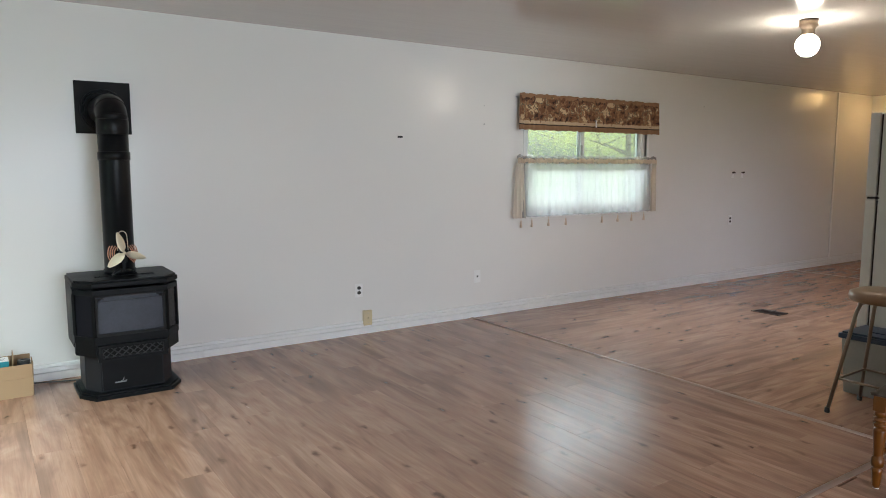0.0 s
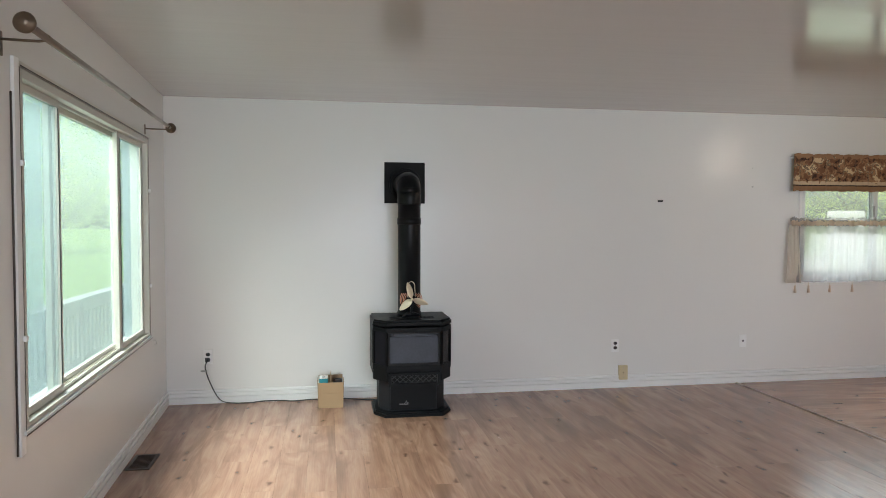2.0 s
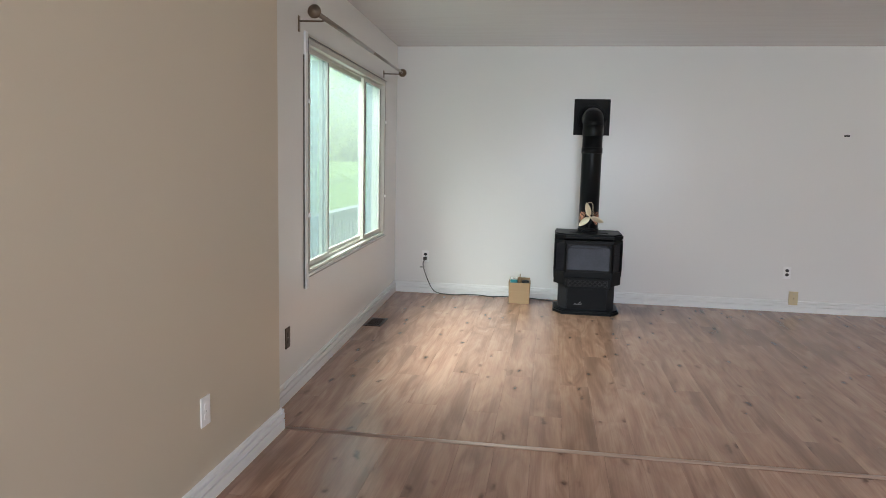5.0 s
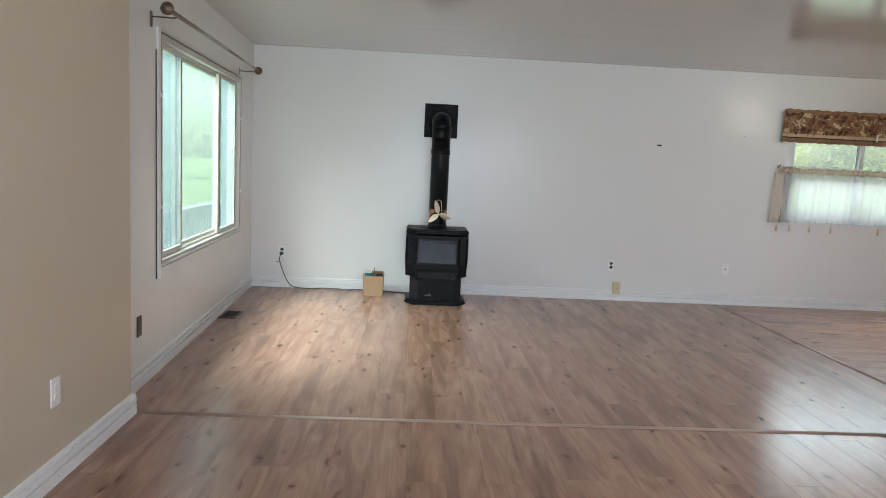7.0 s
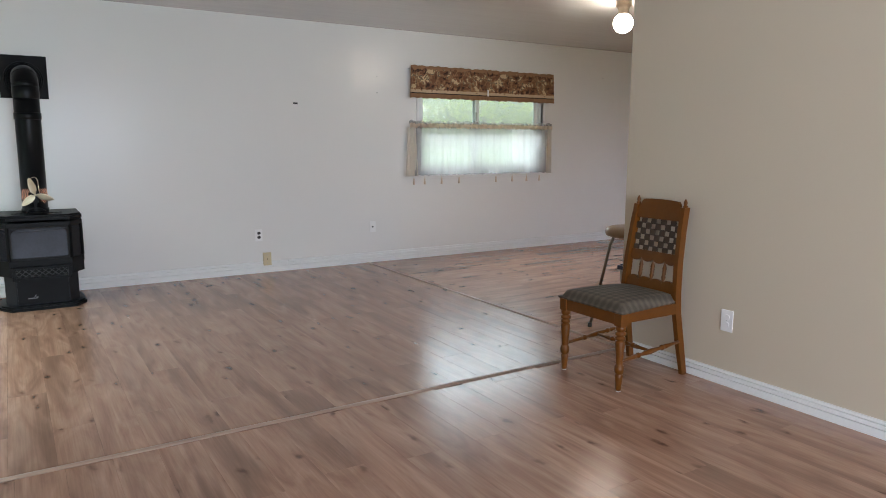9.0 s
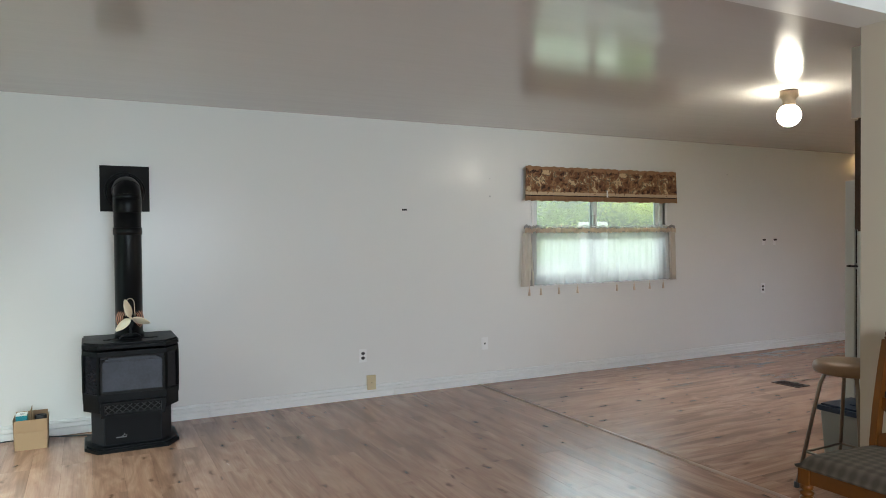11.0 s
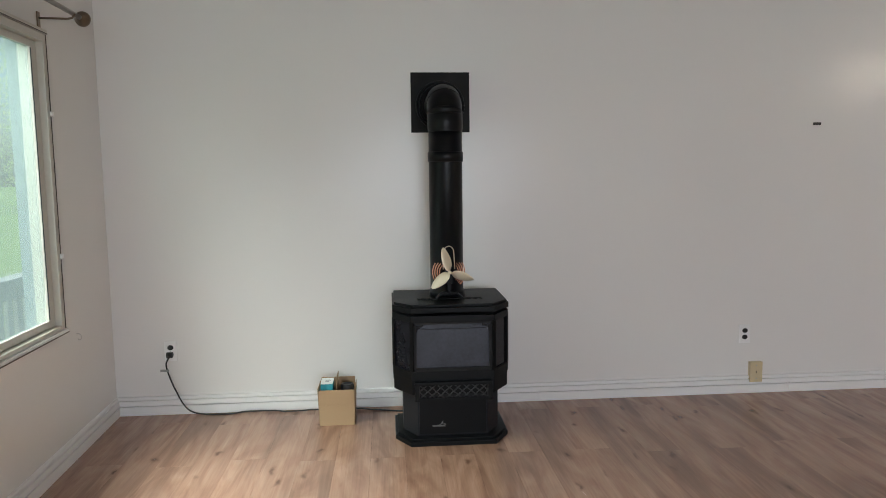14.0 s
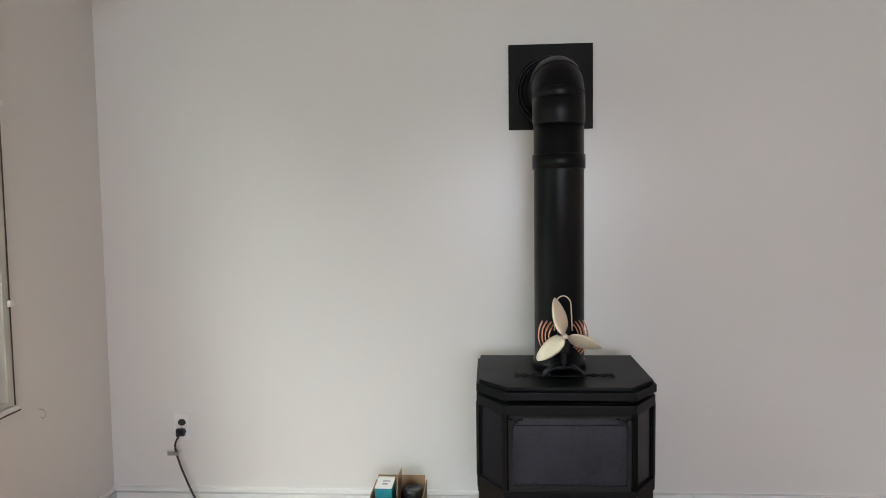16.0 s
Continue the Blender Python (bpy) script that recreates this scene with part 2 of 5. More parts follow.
    link.new(mix.outputs[2], n["Principled BSDF"].inputs["Base Color"])
    return m


def plaid_cloth():
    m = material("seat_plaid", (0.12, 0.115, 0.08), 0.95, bump=0.2, fine=400)
    n, link = m.node_tree.nodes, m.node_tree.links
    tc = n.new("ShaderNodeTexCoord")
    cols = []
    for axis in "XY":
        w = n.new("ShaderNodeTexWave")
        w.bands_direction = axis
        w.inputs["Scale"].default_value, w.inputs["Distortion"].default_value = 7, 0.3
        link.new(tc.outputs["Object"], w.inputs["Vector"])
        cols.append(w)
    mul = n.new("ShaderNodeMath")
    mul.operation = "ADD"
    link.new(cols[0].outputs["Fac"], mul.inputs[0])
    link.new(cols[1].outputs["Fac"], mul.inputs[1])
    ramp = n.new("ShaderNodeValToRGB")
    ramp.color_ramp.elements[0].position, ramp.color_ramp.elements[0].color = 0.2, (0.068, 0.053, 0.038, 1)
    ramp.color_ramp.elements[1].position, ramp.color_ramp.elements[1].color = 1.0, (0.135, 0.108, 0.08, 1)
    half = n.new("ShaderNodeMath")
    half.operation = "MULTIPLY"
    half.inputs[1].default_value = 0.5
    link.new(mul.outputs[0], half.inputs[0])
    link.new(half.outputs[0], ramp.inputs[0])
    link.new(ramp.outputs[0], n["Principled BSDF"].inputs["Base Color"])
    return m


WHITE_WALL = material("white_wall_paint", (0.825, 0.815, 0.80), 0.25, vary=0.0, scale=3, bump=0.02, fine=160, spec=0.38, uneven=0.03)
BEIGE_WALL = material("beige_wall_paint", (0.60, 0.52, 0.41), 0.42, vary=0.0, scale=3, bump=0.035, fine=140, uneven=0.03)
CEIL = ceiling_paint()
CEIL_FLAT = material("ceiling_white_paint", (0.78, 0.77, 0.74), 0.6, vary=0.0, bump=0.03)
TRIM = material("white_trim_paint", (0.87, 0.87, 0.87), 0.32, vary=0.03, scale=3, bump=0.03)
OAK = plank_wood()
SUBFLOOR = material("subfloor_board", (0.05, 0.035, 0.025), 0.9)
STRIP = material("brown_transition_strip", (0.40, 0.275, 0.215), 0.34, metal=0.15, vary=0.1, bump=0.02)
BLACK = material("black_stove_steel", (0.005, 0.0055, 0.006), 0.42, vary=0.12, bump=0.05, fine=220, spec=0.11)
BLACK_SOFT = material("charcoal_pedestal_paint", (0.015, 0.016, 0.019), 0.5, vary=0.12, bump=0.05, fine=220, spec=0.2)
# Dimmer grey than the other metal fittings.
DIM_METAL = material("dim_grey_badge", (0.16, 0.16, 0.16), 0.35, metal=0.6)
BLACK_PIPE = material("black_pipe_enamel", (0.005, 0.0055, 0.0065), 0.34, vary=0.15, bump=0.02, spec=0.2)
# Lighter grey than the stove steel, so the lattice stands out.
LATTICE = material("grey_grille_steel", (0.03, 0.031, 0.033), 0.4, spec=0.5)
BLACK_MATT = material("black_cavity", (0.006, 0.006, 0.007), 0.8)
# Darker copy of the front glass; dimmer side reflections put into its colour.
DARK_SIDE = material("dim_side_glass", (0.009, 0.009, 0.012), 0.25, vary=0.3, bump=0, spec=0.12)
DARK_GLASS = material("dark_ceramic_glass", (0.024, 0.026, 0.036), 0.16, vary=0.9, scale=10, bump=0, spec=0.22)
GREY_METAL = material("grey_badge_metal", (0.5, 0.5, 0.5), 0.3, metal=0.8)
GOLD = material("pale_gold_metal", (0.86, 0.76, 0.58), 0.36, metal=0.3, vary=0.05)
COPPER = material("copper_fin", (0.50, 0.22, 0.12), 0.35, metal=0.8)
CARD = material("brown_cardboard", (0.47, 0.32, 0.185), 0.85, vary=0.06, bump=0.1, fine=120)
CARD_IN = material("cardboard_inside", (0.36, 0.24, 0.14), 0.9, vary=0.08)
TEAL = material("teal_carton", (0.02, 0.26, 0.32), 0.5)
PAPER = material("white_carton", (0.8, 0.8, 0.78), 0.6, vary=0.03)
INK = material("grey_print", (0.32, 0.33, 0.35), 0.7)
RED = material("red_label", (0.5, 0.09, 0.04), 0.5)
BLACK_PLASTIC = material("black_plastic", (0.015, 0.015, 0.016), 0.4)
WHITE_PLASTIC = material("white_plastic", (0.88, 0.88, 0.88), 0.3, vary=0.03)
CREAM_PLASTIC = material("cream_plastic", (0.62, 0.52, 0.33), 0.4, vary=0.04)
BROWN_PLASTIC = material("brown_plastic", (0.045, 0.03, 0.022), 0.4)
VENT = material("brown_register_metal", (0.055, 0.038, 0.03), 0.45, metal=0.4)
ALU = material("dull_window_aluminium", (0.60, 0.575, 0.52), 0.42, metal=0.35, vary=0.08, bump=0.03)
REVEAL = material("blue_grey_shade_and_seal", (0.20, 0.25, 0.265), 0.6, vary=0.06)
VINYL = material("white_vinyl", (0.80, 0.82, 0.83), 0.3, vary=0.03)
GASKET = material("black_gasket", (0.02, 0.022, 0.025), 0.6)
ROD = material("brushed_nickel_rod", (0.30, 0.27, 0.245), 0.33, metal=0.8)
BRASS = material("antique_brass", (0.20, 0.155, 0.115), 0.35, metal=0.8)
GLASS = glass("window_glass", (0.97, 1.0, 0.98), 0.26, (0.60, 0.62, 0.56))
VEILED = glass("veiled_window_glass", (0.92, 1.0, 0.96), 0.33, (0.36, 0.40, 0.38))
HAZY = glass("hazy_window_glass", (0.88, 0.95, 0.93), 0.34, (0.28, 0.33, 0.335))
FROST = see_through("clouded_glass_edge", (0.27, 0.32, 0.33), 0.5)
FOLD = see_through("bunched_sheer_cloth", (0.90, 0.84, 0.76), 0.35)
SHEER = see_through("sheer_white_cloth", (0.60, 0.575, 0.57), 0.58)
RUFFLE = see_through("cream_gathered_cloth", (0.74, 0.62, 0.51), 0.05)
PRINT = print_cloth()
PLAID = plaid_cloth()
CHAIR_WOOD = material("honey_maple", (0.13, 0.042, 0.004), 0.3, vary=0.35, scale=9, bump=0.04, fine=50, spec=0.32)
CHAIR_DARK = material("dark_woven_cane", (0.05, 0.03, 0.018), 0.6, vary=0.2)
TAN_VINYL = material("tan_vinyl", (0.25, 0.155, 0.085), 0.4, vary=0.06, bump=0.1)
STOOL_METAL = material("worn_bronze_tube", (0.26, 0.21, 0.165), 0.35, metal=0.7)
BIN_GREY = material("grey_bin_plastic", (0.33, 0.34, 0.32), 0.5)
BLUE = material("navy_bin_lid", (0.012, 0.03, 0.07), 0.4)
FRIDGE = material("white_fridge_enamel", (0.68, 0.70, 0.68), 0.32, vary=0.03, bump=0.06, fine=250)
CABINET = material("dark_stained_wood", (0.08, 0.04, 0.02), 0.4, vary=0.3, scale=8)
GLOBE = emitter("lit_opal_globe", (1.0, 0.87, 0.68), 48)
GRASS = material("lawn_grass", (0.13, 0.21, 0.055), 0.9, vary=0.35, scale=0.8, bump=0.3)
GRAVEL = material("pale_gravel", (0.40, 0.385, 0.36), 0.95, vary=0.15, scale=3, bump=0.4)
DECK = material("weathered_deck_paint", (0.35, 0.37, 0.38), 0.7, vary=0.12, scale=4, bump=0.1)
BARK = material("tree_bark", (0.11, 0.085, 0.065), 0.95, vary=0.3, bump=0.6, fine=30)
LEAF = material("spring_leaves", (0.44, 0.54, 0.21), 0.75, vary=0.25, scale=1.5, bump=0)
LEAF2 = material("yellow_spring_leaves", (0.60, 0.66, 0.20), 0.75, vary=0.25, scale=1.5, bump=0)
TRAILER = material("white_trailer_skin", (0.52, 0.53, 0.53), 0.4, vary=0.04)

# ---- building helpers ----


def box(bm, x0, x1, y0, y1, z0, z1, bevel=0.0, m=None):
    g = bmesh.ops.create_cube(bm, size=1, matrix=Matrix.Translation(((x0 + x1) / 2, (y0 + y1) / 2, (z0 + z1) / 2)) @ Matrix.Diagonal((x1 - x0, y1 - y0, z1 - z0, 1)))
    vs = g["verts"]
    if bevel:
        es = list({e for v in vs for e in v.link_edges})
        r = bmesh.ops.bevel(bm, geom=es, offset=bevel, segments=2, affect="EDGES", profile=0.7)
        vs = list({v for f in r["faces"] for v in f.verts} | {v for v in vs if v.is_valid})
        seen, todo = set(vs), list(vs)
        while todo:
            for e in todo.pop().link_edges:
                for v in e.verts:
                    if v not in seen:
                        seen.add(v)
                        todo.append(v)
        vs = list(seen)
    if m is not None:
        bmesh.ops.transform(bm, matrix=m, verts=vs)
    return vs


def lathe(bm, profile, seg=20, m=Matrix()):
    """Turn a profile of (radius, height) round z, closed at both ends."""
    rings = []
    for r, z in profile:
        rings.append([bm.verts.new(m @ Vector((max(r, 1e-4) * math.cos(2 * math.pi * k / seg), max(r, 1e-4) * math.sin(2 * math.pi * k / seg), z))) for k in range(seg)])
    for a, b in zip(rings, rings[1:]):
        for k in range(seg):
            bm.faces.new((a[k], a[(k + 1) % seg], b[(k + 1) % seg], b[k])).smooth = True
    bm.faces.new(rings[0][::-1])
    bm.faces.new(rings[-1])


def tube(bm, pts, r, seg=8):
    """A round bar along points; r may be a list."""
    pts = [Vector(p) for p in pts]
    rs = r if isinstance(r, (list, tuple)) else [r] * len(pts)
    rings, up = [], None
    for k, p in enumerate(pts):
        d = (pts[min(k + 1, len(pts) - 1)] - pts[max(k - 1, 0)]).normalized()
        if up is None:
            up = d.orthogonal().normalized()
        up = (up - d * up.dot(d)).normalized()
        side = d.cross(up)
        rings.append([bm.verts.new(p + rs[k] * (math.cos(a) * up + math.sin(a) * side)) for a in [2 * math.pi * j / seg for j in range(seg)]])
    for a, b in zip(rings, rings[1:]):
        for k in range(seg):
            bm.faces.new((a[k], a[(k + 1) % seg], b[(k + 1) % seg], b[k])).smooth = True
    bm.faces.new(rings[0][::-1])
    bm.faces.new(rings[-1])


def prism(bm, poly, z0, z1, bevel=0.0, m=Matrix()):
    """A plan outline raised from z0 to z1."""
    a = [bm.verts.new(m @ Vector((x, y, z0))) for x, y in poly]
    b = [bm.verts.new(m @ Vector((x, y, z1))) for x, y in poly]
    fs = [bm.faces.new(a[::-1]), bm.faces.new(b)]
    fs += [bm.faces.new((a[k], a[(k + 1) % len(a)], b[(k + 1) % len(a)], b[k])) for k in range(len(a))]
    if bevel:
        bmesh.ops.bevel(bm, geom=list({e for f in fs for e in f.edges}), offset=bevel, segments=2, affect="EDGES", profile=0.7)


def link_mesh(name, bm, mat):
    me = bpy.data.meshes.new(name)
    bmesh.ops.recalc_face_normals(bm, faces=bm.faces)
    bm.to_mesh(me)
    bm.free()
    me.materials.append(mat)
    return new(name, me)


def part(name, bm, mat, parent, label=""):
    ob = link_mesh(name, bm, mat)
    ob.parent = parent
    return tagged(ob, label)


def thing(name, loc, label, category, group="", turn=0, kind=""):
    ob = new(name)
    ob.empty_display_size = 0.1
    ob.matrix_world = pose(*loc, 0, 0, turn)
    return tagged(ob, label, category, group, kind)


def boxes(*rows, bevel=0.0):
    bm = bmesh.new()
    for r in rows:
        box(bm, *r, bevel=bevel)
    return bm


def structure(name, bm, mat, label, category):
    return tagged(link_mesh(name, bm, mat), label, category, kind="structure")


# ---- structure ----
W, N, S, E, H = -1.01, 5.10, 1.43, 3.845, 2.413
SW, SOUTH, FAR, KS, HS = -0.752, -4.2, 11.15, 1.44, 2.62

# the west wall stands 2.3 degrees out of square, turned about the north-west corner
WEST = pose(W, N, 0, 0, 0, 2.29) @ pose(-W, -N, 0)


def on_west(ob):
    ob.matrix_world = WEST @ ob.matrix_world
    return ob


# window openings: west y, z and north x, z
WY0, WY1, WZ0, WZ1 = 2.205, 4.458, 0.652, 2.006
NX0, NX1, NZ0, NZ1 = 4.50, 6.22, 0.91, 2.0

wall_north = structure("wall_north", boxes((W - 0.15, NX0, N, N + 0.15, 0, H + 0.3), (NX1, FAR + 0.15, N, N + 0.15, 0, H + 0.3), (NX0, NX1, N, N + 0.15, 0, NZ0), (NX0, NX1, N, N + 0.15, NZ1, H + 0.3)), WHITE_WALL, "long white painted wall with a small curtained window", "wall")
wall_west = on_west(structure("wall_west", boxes((W - 0.15, W, S, WY0, 0, H + 0.3), (W - 0.15, W, WY1, N, 0, H + 0.3), (W - 0.15, W, WY0, WY1, 0, WZ0), (W - 0.15, W, WY0, WY1, WZ1, H + 0.3)), WHITE_WALL, "white painted wall with a wide sliding window", "wall"))
structure("wall_west_near", boxes((W - 0.15, SW, SOUTH - 0.15, S, 0, H + 0.3)), BEIGE_WALL, "beige painted wall beside the opening", "wall")
structure("wall_east_near", boxes((E, E + 0.12, SOUTH - 0.15, 1.470, 0, H + 0.3)), BEIGE_WALL, "beige painted partition wall behind the dining chair", "wall")
structure("wall_kitchen", boxes((E + 0.12, 6.6, KS - 0.12, KS, 0, H + 0.3), (7.8, FAR + 0.15, KS - 0.12, KS, 0, H + 0.3), (6.6, 7.8, KS - 0.12, KS, 0, 1.05), (6.6, 7.8, KS - 0.12, KS, 1.95, H + 0.3)), BEIGE_WALL, "beige kitchen wall behind the fridge", "wall")
structure("wall_far", boxes((FAR, FAR + 0.15, KS, N, 0, H + 0.3)), WHITE_WALL, "white wall at the far end", "wall")
structure("wall_south", boxes((SW, -0.1, SOUTH - 0.15, SOUTH, 0, HS + 0.1), (3.3, E, SOUTH - 0.15, SOUTH, 0, HS + 0.1), (-0.1, 3.3, SOUTH - 0.15, SOUTH, 0, 0.55), (-0.1, 3.3, SOUTH - 0.15, SOUTH, 2.15, HS + 0.1)), WHITE_WALL, "white wall behind the viewer", "wall")
structure("header", boxes((W + 0.002, E - 0.002, 1.297, 1.486, 2.352, HS + 0.1)), WHITE_WALL, "white painted header over the wide opening", "beam")
structure("soffit", boxes((4.385, 6.5, KS, 1.858, 2.024, H)), WHITE_WALL, "white painted soffit above the kitchen cabinet", "soffit")
structure("ceiling", boxes((W - 0.15, FAR + 0.15, 1.33, N + 0.15, H, H + 0.12)), CEIL, "glossy off-white painted ceiling", "ceiling")
structure("ceiling_south", boxes((W - 0.15, E + 0.12, SOUTH - 0.15, 1.30, HS, HS + 0.1)), CEIL_FLAT, "white painted ceiling", "ceiling")


def baseboard(name, a, b, out, high=0.108):
    """A grooved baseboard from a to b (plan), standing out towards out."""
    a, b, out = Vector((*a, 0)), Vector((*b, 0)), Vector((*out, 0))
    prof = [(d, z * high / 0.111) for d, z in ((0.0, 0.0), (0.019, 0.0), (0.019, 0.052), (0.002, 0.053), (0.002, 0.059), (0.018, 0.060), (0.018, 0.086), (0.002, 0.087), (0.002, 0.0925), (0.013, 0.093), (0.012, 0.108), (0.0, 0.111))]
    bm = bmesh.new()
    ra = [bm.verts.new(a + out * d + Vector((0, 0, z))) for d, z in prof]
    rb = [bm.verts.new(b + out * d + Vector((0, 0, z))) for d, z in prof]
    for k in range(len(prof)):
        j = (k + 1) % len(prof)
        bm.faces.new((ra[k], ra[j], rb[j], rb[k]))
    bm.faces.new(ra[::-1])
    bm.faces.new(rb)
    return structure(name, bm, TRIM, "white grooved baseboard along the wall", "baseboard")


baseboard("baseboard_north", (W, N), (1.44, N), (0, -1))
baseboard("baseboard_north", (1.442, N), (3.0, N), (0, -1))
baseboard("baseboard_north", (3.002, N), (7.1, N), (0, -1))
baseboard("baseboard_north", (7.102, N), (FAR, N), (0, -1))
on_west(baseboard("baseboard_west", (W, S), (W, N - 0.019), (1, 0)))
baseboard("baseboard_west_near", (SW, SOUTH), (SW, S), (1, 0))
baseboard("baseboard_jog", (W + 0.165, S), (SW + 0.019, S), (0, 1))
baseboard("baseboard_east_near", (E, SOUTH), (E, 1.470), (-1, 0), 0.078)
baseboard("baseboard_far", (FAR, KS), (FAR, N - 0.019), (-1, 0))
structure("corner_trim", boxes((10.16, 10.2, N - 0.012, N, 0.111, H), bevel=0.003), TRIM, "thin white vertical wall trim", "trim")


# ---- west window: three-part aluminium slider ----
def west_window():
    win = on_west(tagged(new("window_1"), "wide dull aluminium sliding window with three hazy panes", "window", kind="structure"))
    x0, x1 = W - 0.10, W + 0.012
    f = 0.035
    part("window_frame", boxes((x0, x1, WY0, WY0 + f, WZ0, WZ1), (x0, x1, WY1 - f, WY1, WZ0, WZ1), (x0, x1, WY0 + f, WY1 - f, WZ1 - 0.035, WZ1), (x0, x1, WY0 + f, WY1 - f, WZ0, WZ0 + 0.018), bevel=0.003), ALU, win)
    part("track", boxes((W - 0.03, W - 0.024, WY0 + f, WY1 - f, WZ0 + 0.018, WZ0 + 0.034), (W - 0.055, W - 0.049, WY0 + f, WY1 - f, WZ0 + 0.018, WZ0 + 0.034), (W - 0.03, W - 0.024, WY0 + f, WY1 - f, WZ1 - 0.05, WZ1 - 0.035)), ALU, win)
    part("window_sill", boxes((W - 0.10, W + 0.022, WY0 - 0.02, WY1 + 0.01, WZ0 - 0.02, WZ0 - 0.002), bevel=0.004), TRIM, win, "white painted sill ledge")
    part("side_trim", boxes((W + 0.0005, W + 0.014, WY0 - 0.05, WY0 - 0.003, WZ0 - 0.09, WZ1 + 0.03), bevel=0.003), TRIM, win, "white side trim, slightly too long")
    part("head_trim", boxes((W + 0.0005, W + 0.016, WY0 - 0.002, WY1 + 0.012, WZ1 + 0.002, WZ1 + 0.022), bevel=0.003), ALU, win)
    # Brown strips paint the shadow gaps at the frame's edges and the head's dirt.
    part("shadow_dirt_seam", boxes((W + 0.0005, W + 0.006, WY0 - 0.058, WY0 - 0.0505, WZ0 - 0.085, WZ1 - 0.1), (W + 0.014, W + 0.0155, WY0 - 0.004, WY0 + 0.001, WZ0 - 0.02, WZ1), (W + 0.0165, W + 0.018, WY0, WY1 + 0.01, WZ1 + 0.003, WZ1 + 0.007), (W + 0.0225, W + 0.024, WY0 - 0.02, WY1 + 0.01, WZ0 - 0.021, WZ0 - 0.016), (W + 0.0125, W + 0.0145, WY1 - 0.004, WY1 + 0.001, WZ0, WZ1)), BROWN_PLASTIC, win, "dark seam round the frame: painted shadow gaps and dirt at the head")
    z0, z1 = WZ0 + 0.02, WZ1 - 0.037
    for name, y0, y1, xo, wide, mat in (("left_sash", WY0 + f, 2.745, W - 0.03, 0.03, HAZY), ("middle_pane", 2.725, 3.87, W - 0.07, 0.038, VEILED), ("right_sash", 3.745, WY1 - f, W - 0.03, 0.06, HAZY)):
        a, b = xo - 0.012, xo + 0.012
        sash = part(name, boxes((a, b, y0, y0 + wide, z0, z1), (a, b, y1 - wide, y1, z0, z1), (a, b, y0 + wide, y1 - wide, z1 - 0.03, z1), (a, b, y0 + wide, y1 - wide, z0, z0 + 0.034), bevel=0.002), ALU, win)
        gasket = boxes((xo + 0.0125, xo + 0.015, y0 + wide - 0.005, y0 + wide, z0 + 0.04, z1 - 0.035), (xo + 0.0125, xo + 0.015, y1 - wide, y1 - wide + 0.005, z0 + 0.04, z1 - 0.035))
        part("seal", gasket, GASKET, sash)
        pane = part("pane", boxes((xo - 0.003, xo + 0.003, y0 + wide - 0.004, y1 - wide + 0.004, z0 + 0.03, z1 - 0.026)), mat, sash)
        pane.visible_shadow = False
    # Blue-grey liner; the shade on the reveal is put into its colour.
    part("outer_reveal", boxes((W - 0.149, W - 0.101, WY1 - 0.03, WY1 - 0.001, WZ0 + 0.001, WZ1 - 0.001)), REVEAL, win, "outer window reveal with its shade in the blue-grey colour")
    part("outer_pane", boxes((W - 0.088, W - 0.085, 2.49, 2.71, z0 + 0.03, z1 - 0.03)), FROST, win, "clouded pale edge of the outer pane").visible_shadow = False
    for y in (WY0 - 0.006, WY1 - 0.008):
        for z in (0.985, 1.64):
            part("clip", boxes((W + 0.014, W + 0.026, y - 0.01, y + 0.012, z, z + 0.022), bevel=0.004), WHITE_PLASTIC, win, "small white plastic clip")


west_window()


